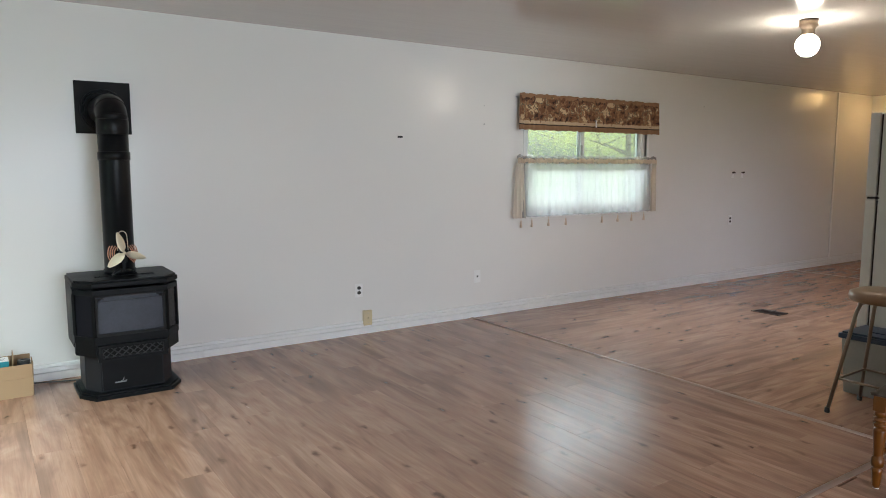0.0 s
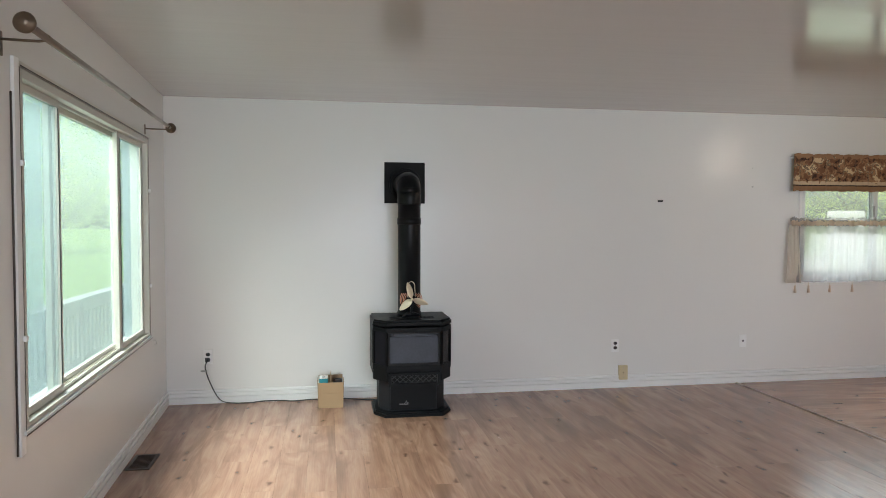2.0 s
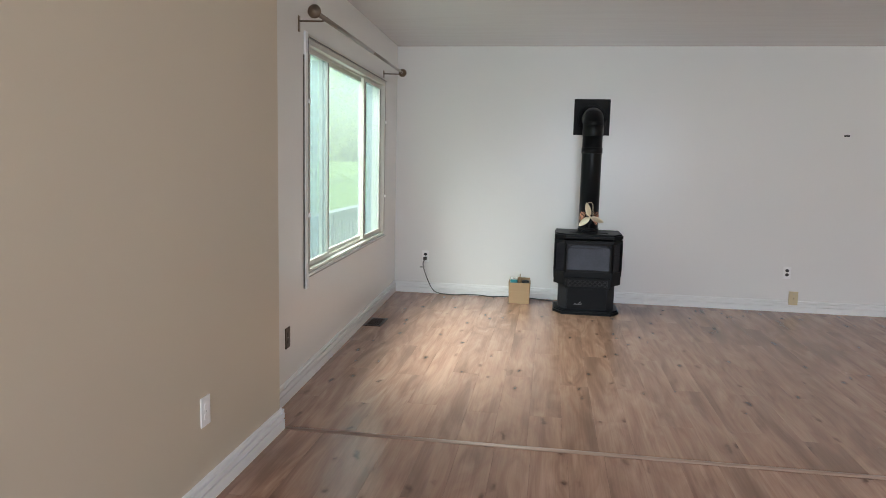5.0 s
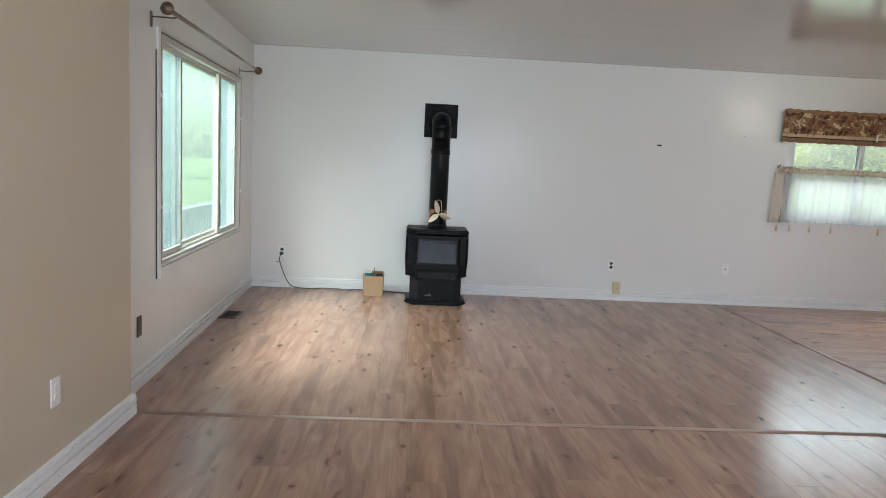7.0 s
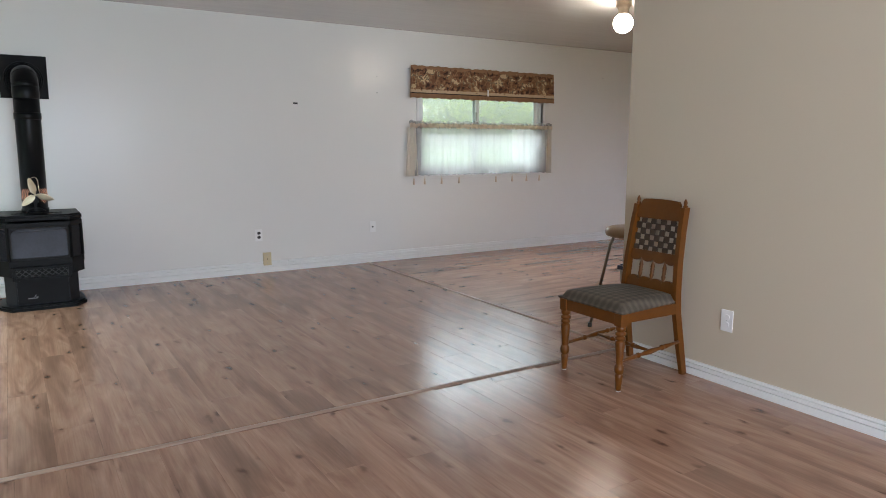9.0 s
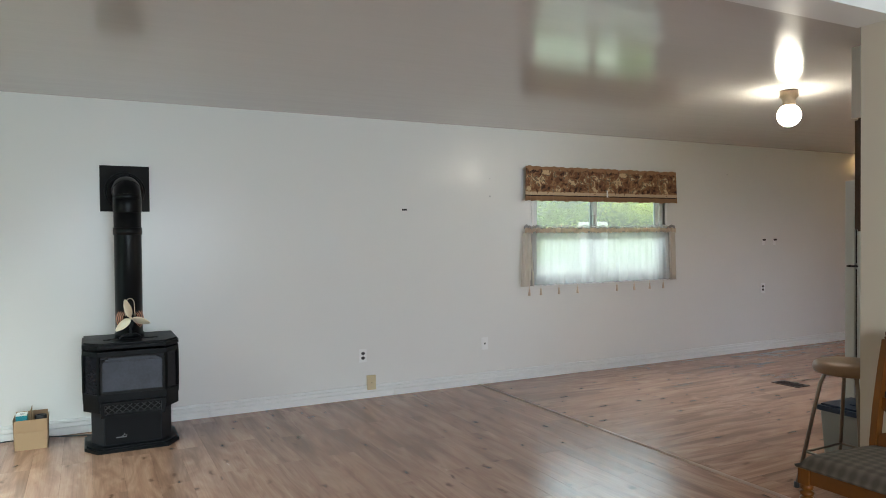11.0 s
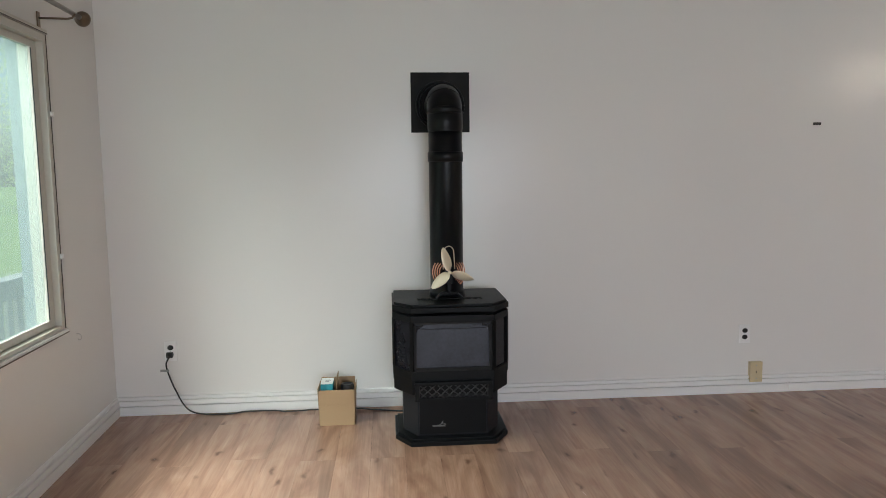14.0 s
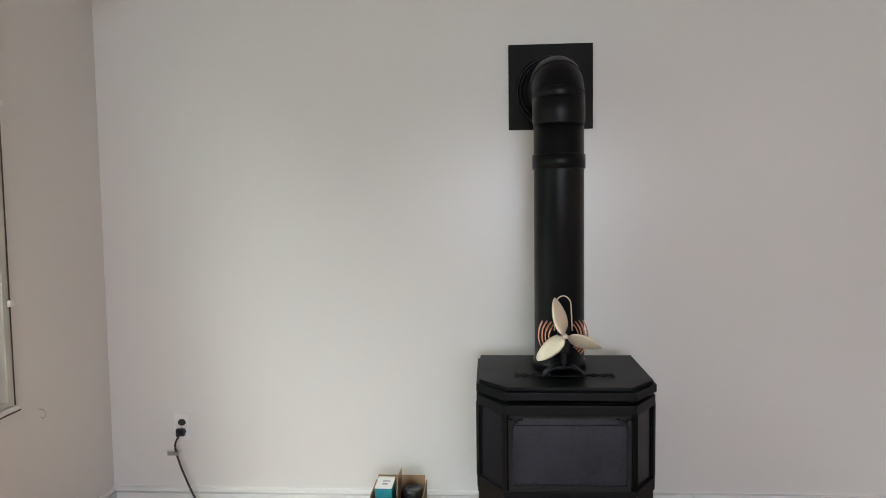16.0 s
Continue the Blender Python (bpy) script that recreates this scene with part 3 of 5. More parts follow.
# ---- north window: white vinyl slider ----
def north_window():
    win = tagged(new("window_2"), "white vinyl sliding window behind cafe curtains", "window", kind="structure")
    y0, y1 = N + 0.03, N + 0.12
    part("window_frame", boxes((NX0, NX0 + 0.05, y0, y1, NZ0, NZ1), (NX1 - 0.05, NX1, y0, y1, NZ0, NZ1), (NX0 + 0.05, NX1 - 0.05, y0, y1, NZ1 - 0.05, NZ1), (NX0 + 0.05, NX1 - 0.05, y0, y1, NZ0, NZ0 + 0.045), bevel=0.003), VINYL, win)
    part("liner", boxes((NX0 - 0.03, NX0, N - 0.008, N + 0.03, NZ0 - 0.012, NZ1), (NX1, NX1 + 0.03, N - 0.008, N + 0.03, NZ0 - 0.012, NZ1), (NX0, NX1, N - 0.02, N + 0.03, NZ0 - 0.016, NZ0 - 0.002), bevel=0.002), TRIM, win)
    mid = 5.29
    for name, a, b, yo in (("left_sash", NX0 + 0.05, mid + 0.02, N + 0.09), ("right_sash", mid - 0.012, NX1 - 0.05, N + 0.06)):
        z0, z1 = NZ0 + 0.045, NZ1 - 0.05
        sash = part(name, boxes((a, a + 0.045, yo - 0.012, yo + 0.012, z0, z1), (b - 0.045, b, yo - 0.012, yo + 0.012, z0, z1), (a + 0.045, b - 0.045, yo - 0.012, yo + 0.012, z1 - 0.04, z1), (a + 0.045, b - 0.045, yo - 0.012, yo + 0.012, z0, z0 + 0.045), bevel=0.002), VINYL, win)
        part("seal", boxes((b - 0.052, b - 0.045, yo - 0.014, yo - 0.0125, z0 + 0.04, z1 - 0.04)), REVEAL, sash, "blue-grey glazing seal")
        pane = part("pane", boxes((a + 0.04, b - 0.04, yo - 0.003, yo + 0.003, z0 + 0.04, z1 - 0.036)), GLASS, sash)
        pane.visible_shadow = False
    part("latch", boxes((mid - 0.028, mid - 0.005, N + 0.03, N + 0.046, 1.50, 1.60), bevel=0.004), GREY_METAL, win, "grey sash latch")


north_window()

# ---- curtains ----


def cloth(name, width, height, depth, folds, mat, parent, flare=0.0, seed=1, nx=90, nz=10, label="", droop=0.0):
    """A gathered cloth, hanging from its top edge, with uneven folds and real thickness."""
    rnd = random.Random(seed)
    ph = [rnd.uniform(0, 6.28) for _ in range(4)]
    bm = bmesh.new()
    grid = []
    for j in range(nz + 1):
        v = j / nz
        row = []
        for i in range(nx + 1):
            u = i / nx
            w = math.sin(u * folds * 6.28 + ph[0]) + 0.5 * math.sin(u * folds * 2.3 * 6.28 + ph[1]) + 0.4 * math.sin(u * folds * 0.43 * 6.28 + ph[2] + v)
            x = (u - 0.5) * width * (1 + flare * (1 - v)) + 0.004 * math.sin(u * folds * 4 + ph[3])
            z = v * height + droop * (0.5 * math.sin(u * folds * 9 + ph[1]) + 0.5 * math.sin(u * folds * 3.1)) * (1.0 if j in (0, nz) else 0.0)
            row.append(bm.verts.new((x, depth * w * (0.55 + 0.45 * (1 - v)), z)))
        grid.append(row)
    for j in range(nz):
        for i in range(nx):
            bm.faces.new((grid[j][i], grid[j][i + 1], grid[j + 1][i + 1], grid[j + 1][i])).smooth = True
    ob = part(name, bm, mat, parent, label)
    sol = ob.modifiers.new("thickness", "SOLIDIFY")
    sol.thickness = 0.0015
    return ob


def window_dressing():
    for k, (x0, x1) in enumerate(((4.36, 5.366), (5.334, 6.33))):
        v = thing("valance", ((x0 + x1) / 2, N - 0.055, 1.728), "brown printed valance with cream and dark hem stripes", "valance", "window valances")
        v.location.y -= 0.004 * k
        if k:
            # White slip paints the daylight that shows in the gap between the panels.
            part("tag", boxes((-0.494, -0.477, -0.034, -0.030, 0.045, 0.115), bevel=0.001), WHITE_PLASTIC, v, "white slip standing in for daylight in the gap between panels")
        cloth("panel", x1 - x0 - 0.02, 0.335, 0.013, 7, PRINT, v, 0.03, 5 + k, droop=0.006)
    rod = thing("valance_rod", (5.345, N - 0.028, 2.03), "thin curtain rod hidden in the valance", "curtain rod")
    bm = bmesh.new()
    tube(bm, [(-0.97, 0.028, 0), (-0.97, 0, 0), (0.97, 0, 0), (0.97, 0.028, 0)], 0.006)
    part("rod", bm, WHITE_PLASTIC, rod)
    cafe = thing("cafe_curtain", (5.34, N - 0.05, 0.905), "sheer white cafe curtain with gathered cream heading and tassels", "curtain")
    cloth("sheer", 1.80, 0.52, 0.012, 16, SHEER, cafe, 0.02, 11, 160, 8, droop=0.006)
    top = cloth("heading", 1.97, 0.05, 0.010, 30, RUFFLE, cafe, 0.0, 12, 200, 3, label="gathered cream heading", droop=0.008)
    top.location = (0, -0.004, 0.51)
    ruf = cloth("ruffle", 1.97, 0.028, 0.013, 34, SHEER, cafe, 0.0, 13, 240, 3, label="frilled upper edge", droop=0.012)
    ruf.location = (0, -0.004, 0.555)
    for s, wdt, flare in ((-1, 0.09, 0.7), (1, 0.05, 0.25)):
        side = cloth("side_fold", wdt, 0.52, 0.012, 3, FOLD, cafe, flare, 20 + s, 30, 8, label="bunched cream side fold")
        side.location = (s * 0.955 - 0.01, -0.006, -0.005)
    for x in (4.41, 4.545, 4.76, 4.99, 5.50, 5.735, 5.95, 6.145):
        bm = bmesh.new()
        lathe(bm, ((0.002, 0), (0.012, -0.0), (0.011, 0.025), (0.006, 0.045), (0.009, 0.055), (0.004, 0.066), (0.0015, 0.07), (0.0015, 0.10)), 10, Matrix.Translation((x - 5.34, -0.004, -0.095)))
        part("tassel", bm, RUFFLE, cafe, "small beige tassel")


window_dressing()


def curtain_rod():
    rod = on_west(thing("curtain_rod", (W + 0.147, 1.92, 2.09), "brushed nickel curtain rod with round finials above the window", "curtain rod"))
    bm = bmesh.new()
    tube(bm, [(0, 0, -0.006), (0, 1.38, 0.001)], 0.0135, 12)
    tube(bm, [(0, 1.38, 0.001), (0, 2.585, 0.006)], 0.011, 12)
    part("rod", bm, ROD, rod)
    for y, z, s in ((0.0, -0.006, -1), (2.585, 0.006, 1)):
        bm = bmesh.new()
        lathe(bm, ((0.012, 0), (0.014, 0.012), (0.022, 0.018), (0.034, 0.03), (0.036, 0.042), (0.03, 0.05), (0.022, 0.052), (0.018, 0.058), (0.004, 0.06)), 20, pose(0, y, z, -90 * s, 0, 0))
        part("finial", bm, BRASS, rod, "antique brass round finial")
    for y in (0.15, 2.50):
        bm = bmesh.new()
        box(bm, -0.147, -0.141, y - 0.012, y + 0.012, -0.075, 0.01, 0.001)
        tube(bm, [(-0.143, y, -0.018), (-0.02, y, -0.02), (0.0, y, -0.016), (0.014, y, 0.002)], 0.005)
        part("bracket", bm, BRASS, rod, "dark metal bracket")


curtain_rod()

hook = on_west(thing("wall_hook", (W + 0.004, 4.60, 0.58), "small bent wire hook in the wall", "hook"))
bm = bmesh.new()
tube(bm, [(-0.003, 0, 0.014), (0.012, 0, 0.014), (0.02, 0, 0.004), (0.02, 0, -0.012), (0.012, 0, -0.02), (0.004, 0, -0.012)], 0.0016, 6)
part("wire", bm, GREY_METAL, hook)

# ---- wall plates ----


def outlet(loc, turn, plate_mat, socket_mat, label, kind="duplex", w=0.07, h=0.115):
    o = thing("wall_outlet", loc, label, "outlet", "wall outlets", turn)
    part("cover_plate", boxes((-w / 2, w / 2, -0.006 - (0.02 if kind == "blank" else 0), 0, -h / 2, h / 2), bevel=0.003), plate_mat, o)
    if kind == "duplex":
        for z in (-0.02, 0.02):
            bm = bmesh.new()
            prism(bm, [(0.017 * math.cos(a) , 0.0145 * math.sin(a)) for a in [6.283 * k / 16 for k in range(16)]], 0.004, 0.0085, 0.001, pose(0, 0, z, 90, 0, 0))
            part("socket", bm, socket_mat, o)
        bm = bmesh.new()
        lathe(bm, ((0.003, 0), (0.003, 0.0075)), 8, pose(0, 0, 0, 90, 0, 0))
        part("screw", bm, GREY_METAL, o)
    elif kind == "jack":
        part("jack_port", boxes((-0.008, 0.008, -0.0085, -0.004, -0.008, 0.008), bevel=0.002), BLACK_PLASTIC, o)
    elif kind == "blank":
        for z in (-0.04, 0.04):
            bm = bmesh.new()
            lathe(bm, ((0.004, 0.02), (0.004, 0.0275)), 8, pose(0, 0, z, 90, 0, 0))
            part("screw", bm, GREY_METAL, o)
        part("slot", boxes((-0.003, 0.003, -0.0275, -0.024, -0.006, 0.006)), BROWN_PLASTIC, o)
    return o


outlet((-0.695, N, 0.37), 0, WHITE_PLASTIC, BLACK_PLASTIC, "white wall plate with black sockets and a plugged-in cord")
outlet((2.717, N, 0.368), 0, WHITE_PLASTIC, BLACK_PLASTIC, "white wall plate with two black sockets")
outlet((2.787, N, 0.132), 0, CREAM_PLASTIC, CREAM_PLASTIC, "cream plastic cover plate just above the baseboard", "blank", 0.078, 0.125)
outlet((3.935, N, 0.378), 0, WHITE_PLASTIC, BLACK_PLASTIC, "white wall plate with a small cable jack", "jack")
outlet((7.79, N, 0.74), 0, WHITE_PLASTIC, BLACK_PLASTIC, "white wall plate with black sockets, at counter height")
on_west(outlet((W, 1.857, 0.347), 90, BROWN_PLASTIC, BROWN_PLASTIC, "dark brown wall outlet below the window"))
outlet((SW, 0.69, 0.368), 90, WHITE_PLASTIC, WHITE_PLASTIC, "white wall outlet on the beige wall")
outlet((E, 0.727, 0.345), -90, WHITE_PLASTIC, WHITE_PLASTIC, "white wall outlet on the beige wall")

for x in (7.80, 7.995):
    o = thing("capped_pipe_stub", (x, N, 1.31), "small capped pipe stub in a white plate", "pipe stub", "pipe stubs")
    part("plate", boxes((-0.022, 0.022, -0.004, 0, -0.06, 0.0), bevel=0.0015), WHITE_PLASTIC, o)
    bm = bmesh.new()
    tube(bm, [(0, 0, 0.004), (0, -0.035, 0.006)], 0.011)
    part("stub", bm, BROWN_PLASTIC, o)
o = thing("wall_bracket", (3.12, N, 1.63), "small dark metal bracket screwed to the wall", "bracket")
part("plate", boxes((-0.022, 0.022, -0.012, 0, -0.008, 0.008), bevel=0.002), BLACK_PLASTIC, o)
for x, z, r in ((4.0, 1.765, 0.008), (4.0, 1.93, 0.004), (7.18, 2.07, 0.006)):
    o = thing("nail", (x, N, z), "small dark nail in the wall", "nail", "nails")
    bm = bmesh.new()
    lathe(bm, ((r * 0.5, 0), (r * 0.5, 0.008), (r, 0.009), (r, 0.012)), 8, pose(0, 0, 0, 90, 0, 0))
    part("head", bm, GREY_METAL, o)

# ---- stove ----


def stove():
    st = thing("gas_stove", (0.87, 4.45, 0), "black freestanding gas stove on a pedestal", "stove")

    def plan(front, half, side, chamfer, back):
        return [(-half, front), (half, front), (side, chamfer), (side, back), (-side, back), (-side, chamfer)]
    bm = bmesh.new()
    prism(bm, plan(-0.005, 0.215, 0.292, 0.12, 0.42), 0, 0.022, 0.003)
    prism(bm, plan(0.012, 0.205, 0.278, 0.125, 0.41), 0.022, 0.034, 0.002)
    part("base_plate", bm, BLACK, st)
    bm = bmesh.new()
    prism(bm, plan(0.055, 0.178, 0.248, 0.17, 0.42), 0.034, 0.26, 0.002)
    ped = part("pedestal", bm, BLACK_SOFT, st)
    bm = boxes((-0.17, 0.17, 0.048, 0.056, 0.045, 0.232), bevel=0.003)
    part("front_panel", bm, BLACK, ped)
    # body shell
    bm = bmesh.new()
    prism(bm, plan(0.03, 0.195, 0.275, 0.15, 0.48), 0.262, 0.678)
    part("firebox", bm, BLACK_MATT, st)
    for sx in (-1, 1):
        bm = bmesh.new()
        prism(bm, [(sx * 0.276, 0.16), (sx * 0.297, 0.19), (sx * 0.297, 0.49), (sx * 0.276, 0.49)], 0.30, 0.672, 0.003)
        part("side_panel", bm, BLACK, st)

    def band(name, z0, z1, grow):
        bm = bmesh.new()
        prism(bm, plan(0.006 - grow, 0.207 + grow * 0.4, 0.296 + grow * 0.5, 0.138 - grow * 0.6, 0.2), z0, z1, 0.003)
        part(name, bm, BLACK, st)
    band("upper_band", 0.628, 0.661, 0.004)
    band("lower_band", 0.338, 0.382, 0.004)
    band("lower_skirt", 0.262, 0.338, -0.004)
    # posts at the four upright corners of the bay
    for sx in (-1, 1):
        for x, y, turn in ((0.203, 0.012, 27), (0.288, 0.138, 55)):
            bm = bmesh.new()
            box(bm, -0.009, 0.009, -0.009, 0.012, 0.382, 0.636, 0.002, pose(sx * x, y, 0, 0, 0, sx * turn))
            part("corner_post", bm, BLACK, st)
    part("front_glass", boxes((-0.193, 0.193, 0.014, 0.02, 0.382, 0.636)), DARK_GLASS, st, "dark reflective front glass")
    for sx in (-1, 1):
        bm = bmesh.new()
        box(bm, -0.07, 0.07, -0.003, 0.003, 0.382, 0.636, 0, pose(sx * 0.248, 0.083, 0, 0, 0, sx * 56))
        part("side_glass", bm, DARK_SIDE, st, "dark side glass")
    # arched trim over the front glass
    bm = bmesh.new()
    box(bm, -0.193, 0.193, 0.004, 0.013, 0.619, 0.629, 0.001)
    box(bm, -0.193, 0.193, 0.004, 0.013, 0.382, 0.398, 0.001)
    for sx in (-1, 1):
        box(bm, sx * 0.188 - 0.007, sx * 0.188 + 0.007, 0.004, 0.013, 0.398, 0.614, 0.001)
        tube(bm, [(sx * (0.183 - 0.036 * (1 - math.cos(a))), 0.008, 0.58 + 0.034 * math.sin(a)) for a in [k * 1.571 / 6 for k in range(7)]], 0.0035, 6)
        tube(bm, [(sx * 0.183, 0.008, 0.612), (sx * 0.164, 0.008, 0.6)], 0.0025, 6)
    tube(bm, [(-0.186, 0.012, 0.592), (0.186, 0.012, 0.596)], 0.0012, 6)
    part("glass_trim", bm, BLACK_MATT, st)
    # grille
    part("grille_box", boxes((-0.193, 0.193, -0.02, 0.03, 0.236, 0.252), (-0.193, 0.193, -0.02, 0.03, 0.316, 0.332), (-0.193, -0.172, -0.02, 0.03, 0.252, 0.316), (0.172, 0.193, -0.02, 0.03, 0.252, 0.316), bevel=0.002), BLACK, st)
    part("grille_back", boxes((-0.172, 0.172, 0.012, 0.018, 0.252, 0.316)), BLACK_MATT, st)
    bm = bmesh.new()
    for k in range(9):
        x = -0.172 + k * 0.043
        for sgn in (-1, 1):
            pts = []
            for q in range(9):
                xx = x + sgn * (q / 8 - 0.5) * 0.075
                pts.append((max(-0.172, min(0.172, xx)), -0.014 + 0.001 * sgn, 0.252 + 0.064 * q / 8))
            tube(bm, pts, 0.0032, 6)
    part("lattice", bm, LATTICE, st)
    part("badge", (lambda b: (box(b, -0.105, -0.04, 0.044, 0.0478, 0.083, 0.090, 0.001), tube(b, [(-0.07, 0.046, 0.092), (-0.052, 0.046, 0.101), (-0.036, 0.046, 0.094), (-0.05, 0.046, 0.088)], 0.0022, 6), tube(b, [(-0.058, 0.046, 0.1), (-0.052, 0.046, 0.112)], 0.0022, 6), b)[-1])(bmesh.new()), DIM_METAL, ped, "small silver badge")
    # top
    bm = bmesh.new()
    prism(bm, plan(0.0, 0.208, 0.298, 0.118, 0.495), 0.676, 0.702, 0.003)
    prism(bm, plan(0.02, 0.2, 0.288, 0.126, 0.492), 0.702, 0.715, 0.003)
    top = part("top_plate", bm, BLACK, st)
    part("louvre_gap", boxes((-0.2, 0.2, 0.03, 0.2, 0.662, 0.676)), BLACK_MATT, st)
    for side in (-1, 1):
        bm = bmesh.new()
        for k in range(3):
            x = side * (0.083 + k * 0.0333)
            for sgn in (-1, 1):
                tube(bm, [(x - 0.017 * sgn, 0.155, 0.717), (x + 0.017 * sgn, 0.19, 0.717)], 0.0028, 6)
        part("top_grille", bm, BLACK_MATT, top)


stove()


def flue():
    fl = thing("flue_pipe", (0.868, 4.76, 0.716), "black enamel flue pipe with an elbow into the wall", "flue pipe")
    r = 0.088
    bm = bmesh.new()
    lathe(bm, ((r + 0.006, 0), (r + 0.006, 0.028), (r, 0.03), (r, 0.72), (r, 0.86)), 36)
    part("pipe", bm, BLACK_PIPE, fl)
    bm = bmesh.new()
    lathe(bm, ((r + 0.001, 0), (r + 0.005, 0.002), (r + 0.005, 0.05), (r + 0.001, 0.052)), 36, Matrix.Translation((0, 0, 0.705)))
    part("collar", bm, BLACK_PIPE, fl)
    bm = bmesh.new()
    lathe(bm, ((r + 0.001, 0), (r + 0.003, 0.004), (r + 0.001, 0.008), (r + 0.004, 0.014), (r + 0.004, 0.09), (r + 0.001, 0.094)), 36, Matrix.Translation((0, 0, 0.86)))
    part("elbow_collar", bm, BLACK_PIPE, fl)
    # elbow in straight gores
    bm = bmesh.new()
    rad, z0, pts = 0.10, 0.928, []
    cuts = [0, 18, 36, 54, 72, 90]
    pts = [(0, rad * (1 - math.cos(radians(a))), z0 + rad * math.sin(radians(a))) for a in cuts]
    tube(bm, pts + [(0, 0.33, z0 + rad)], r + 0.003, 36)
    part("elbow", bm, BLACK_PIPE, fl)
    for a in (18, 54):
        bm = bmesh.new()
        c = Vector((0, rad * (1 - math.cos(radians(a))), z0 + rad * math.sin(radians(a))))
        lathe(bm, ((r + 0.002, -0.003), (r + 0.0055, -0.001), (r + 0.0055, 0.001), (r + 0.002, 0.003)), 36, Matrix.Translation(c) @ pose(0, 0, 0, -a, 0, 0))
        part("seam_ring", bm, BLACK_PIPE, fl)
    zc = z0 + rad
    part("wall_plate", boxes((-0.165, 0.168, 0.325, 0.339, 1.595 - 0.716, 1.930 - 0.716), bevel=0.002), BLACK_MATT, fl, "square black wall plate")
    bm = bmesh.new()
    ring = [(0.132 * math.cos(a), 0.32, zc + 0.132 * math.sin(a)) for a in [6.283 * k / 48 for k in range(49)]]
    tube(bm, ring, 0.007, 8)
    ring = [(0.118 * math.cos(a), 0.316, zc + 0.118 * math.sin(a)) for a in [6.283 * k / 48 for k in range(49)]]
    tube(bm, ring, 0.007, 8)
    part("thimble_ring", bm, BLACK_PIPE, fl)


flue()


def stove_fan():
    fan = thing("stove_fan", (0.868, 4.60, 0.7205), "heat-driven stove fan with three pale gold blades", "stove fan")
    hub = Vector((0.002, -0.02, 0.138))
    for tip in ((-0.036, 0.128), (0.121, -0.040), (-0.094, -0.080)):
        d = Vector((tip[0], 0, tip[1]))
        ln, ang = d.length, math.degrees(math.atan2(tip[1], tip[0]))
        bm = bmesh.new()
        rows = []
        for i in range(13):
            u = i / 12
            half = 0.0215 * math.sin(math.pi * min(1, u ** 0.8 * 0.97 + 0.03)) ** 0.7 + 0.003
            row = []
            for j in range(7):
                v = (j / 6 - 0.5) * 2
                row.append((0.008 + u * (ln - 0.008), -0.020 * v * (1 - 0.4 * u) + 0.006 * (v * v), half * v))
            rows.append(row)
        m = Matrix.Translation(hub) @ Matrix.Rotation(-radians(ang), 4, "Y")
        top = [[bm.verts.new(m @ Vector(p)) for p in row] for row in rows]
        bot = [[bm.verts.new(m @ (Vector(p) + Vector((0, 0.0022, 0)))) for p in row] for row in rows]
        for g in (top, bot):
            for i in range(12):
                for j in range(6):
                    bm.faces.new((g[i][j], g[i + 1][j], g[i + 1][j + 1], g[i][j + 1])).smooth = True
        rim = [(i, 0) for i in range(13)] + [(12, j) for j in range(1, 7)] + [(i, 6) for i in range(11, -1, -1)] + [(0, j) for j in range(5, 0, -1)]
        for (a, b), (c, e) in zip(rim, rim[1:] + rim[:1]):
            bm.faces.new((top[a][b], top[c][e], bot[c][e], bot[a][b]))
        part("blade", bm, GOLD, fan)
    bm = bmesh.new()
    lathe(bm, ((0.004, -0.006), (0.009, -0.004), (0.009, 0.008), (0.006, 0.01), (0.006, 0.05)), 16, Matrix.Translation(hub) @ pose(0, 0, 0, -90, 0, 0))
    part("hub", bm, GOLD, fan)
    for s in (-1, 1):
        for k in range(4):
            bm = bmesh.new()
            r0 = 0.05 + 0.011 * k
            pts = [(s * r0 * math.cos(a), 0.018 + 0.006 * k, 0.132 + r0 * 1.05 * math.sin(a)) for a in [(-0.8 + (1.75 - 0.12 * k) * q / 8) for q in range(9)]]
            prev = None
            for p in pts:
                cur = [bm.verts.new((p[0] + dx, p[1] + dy, p[2])) for dx, dy in ((-0.0015, -0.012), (0.0015, -0.012), (0.0015, 0.012), (-0.0015, 0.012))]
                if prev:
                    for q in range(4):
                        bm.faces.new((prev[q], prev[(q + 1) % 4], cur[(q + 1) % 4], cur[q]))
                else:
                    bm.faces.new(cur[::-1])
                prev = cur
            bm.faces.new(prev)
            part("heat_fin", bm, COPPER, fan)
    part("motor", boxes((-0.02, 0.02, 0.0, 0.04, 0.075, 0.165), bevel=0.006), BLACK, fan)
    part("stem", boxes((-0.009, 0.009, -0.002, 0.03, 0.02, 0.08), bevel=0.003), BLACK, fan)
    bm = bmesh.new()
    tube(bm, [(0.026 * math.cos(a), 0.02, 0.235 + 0.034 * math.sin(a)) for a in [math.pi * k / 12 for k in range(13)]], 0.0022, 6)
    tube(bm, [(-0.026, 0.02, 0.235), (-0.03, 0.02, 0.15)], 0.0022, 6)
    tube(bm, [(0.026, 0.02, 0.235), (0.03, 0.02, 0.15)], 0.0022, 6)
    part("handle", bm, GOLD, fan)
    bm = bmesh.new()
    for s in (-1, 1):
        prev = None
        for q in range(8):
            u = q / 7
            p = (s * (0.004 + 0.066 * u), -0.005, 0.034 - 0.034 * u ** 2.2)
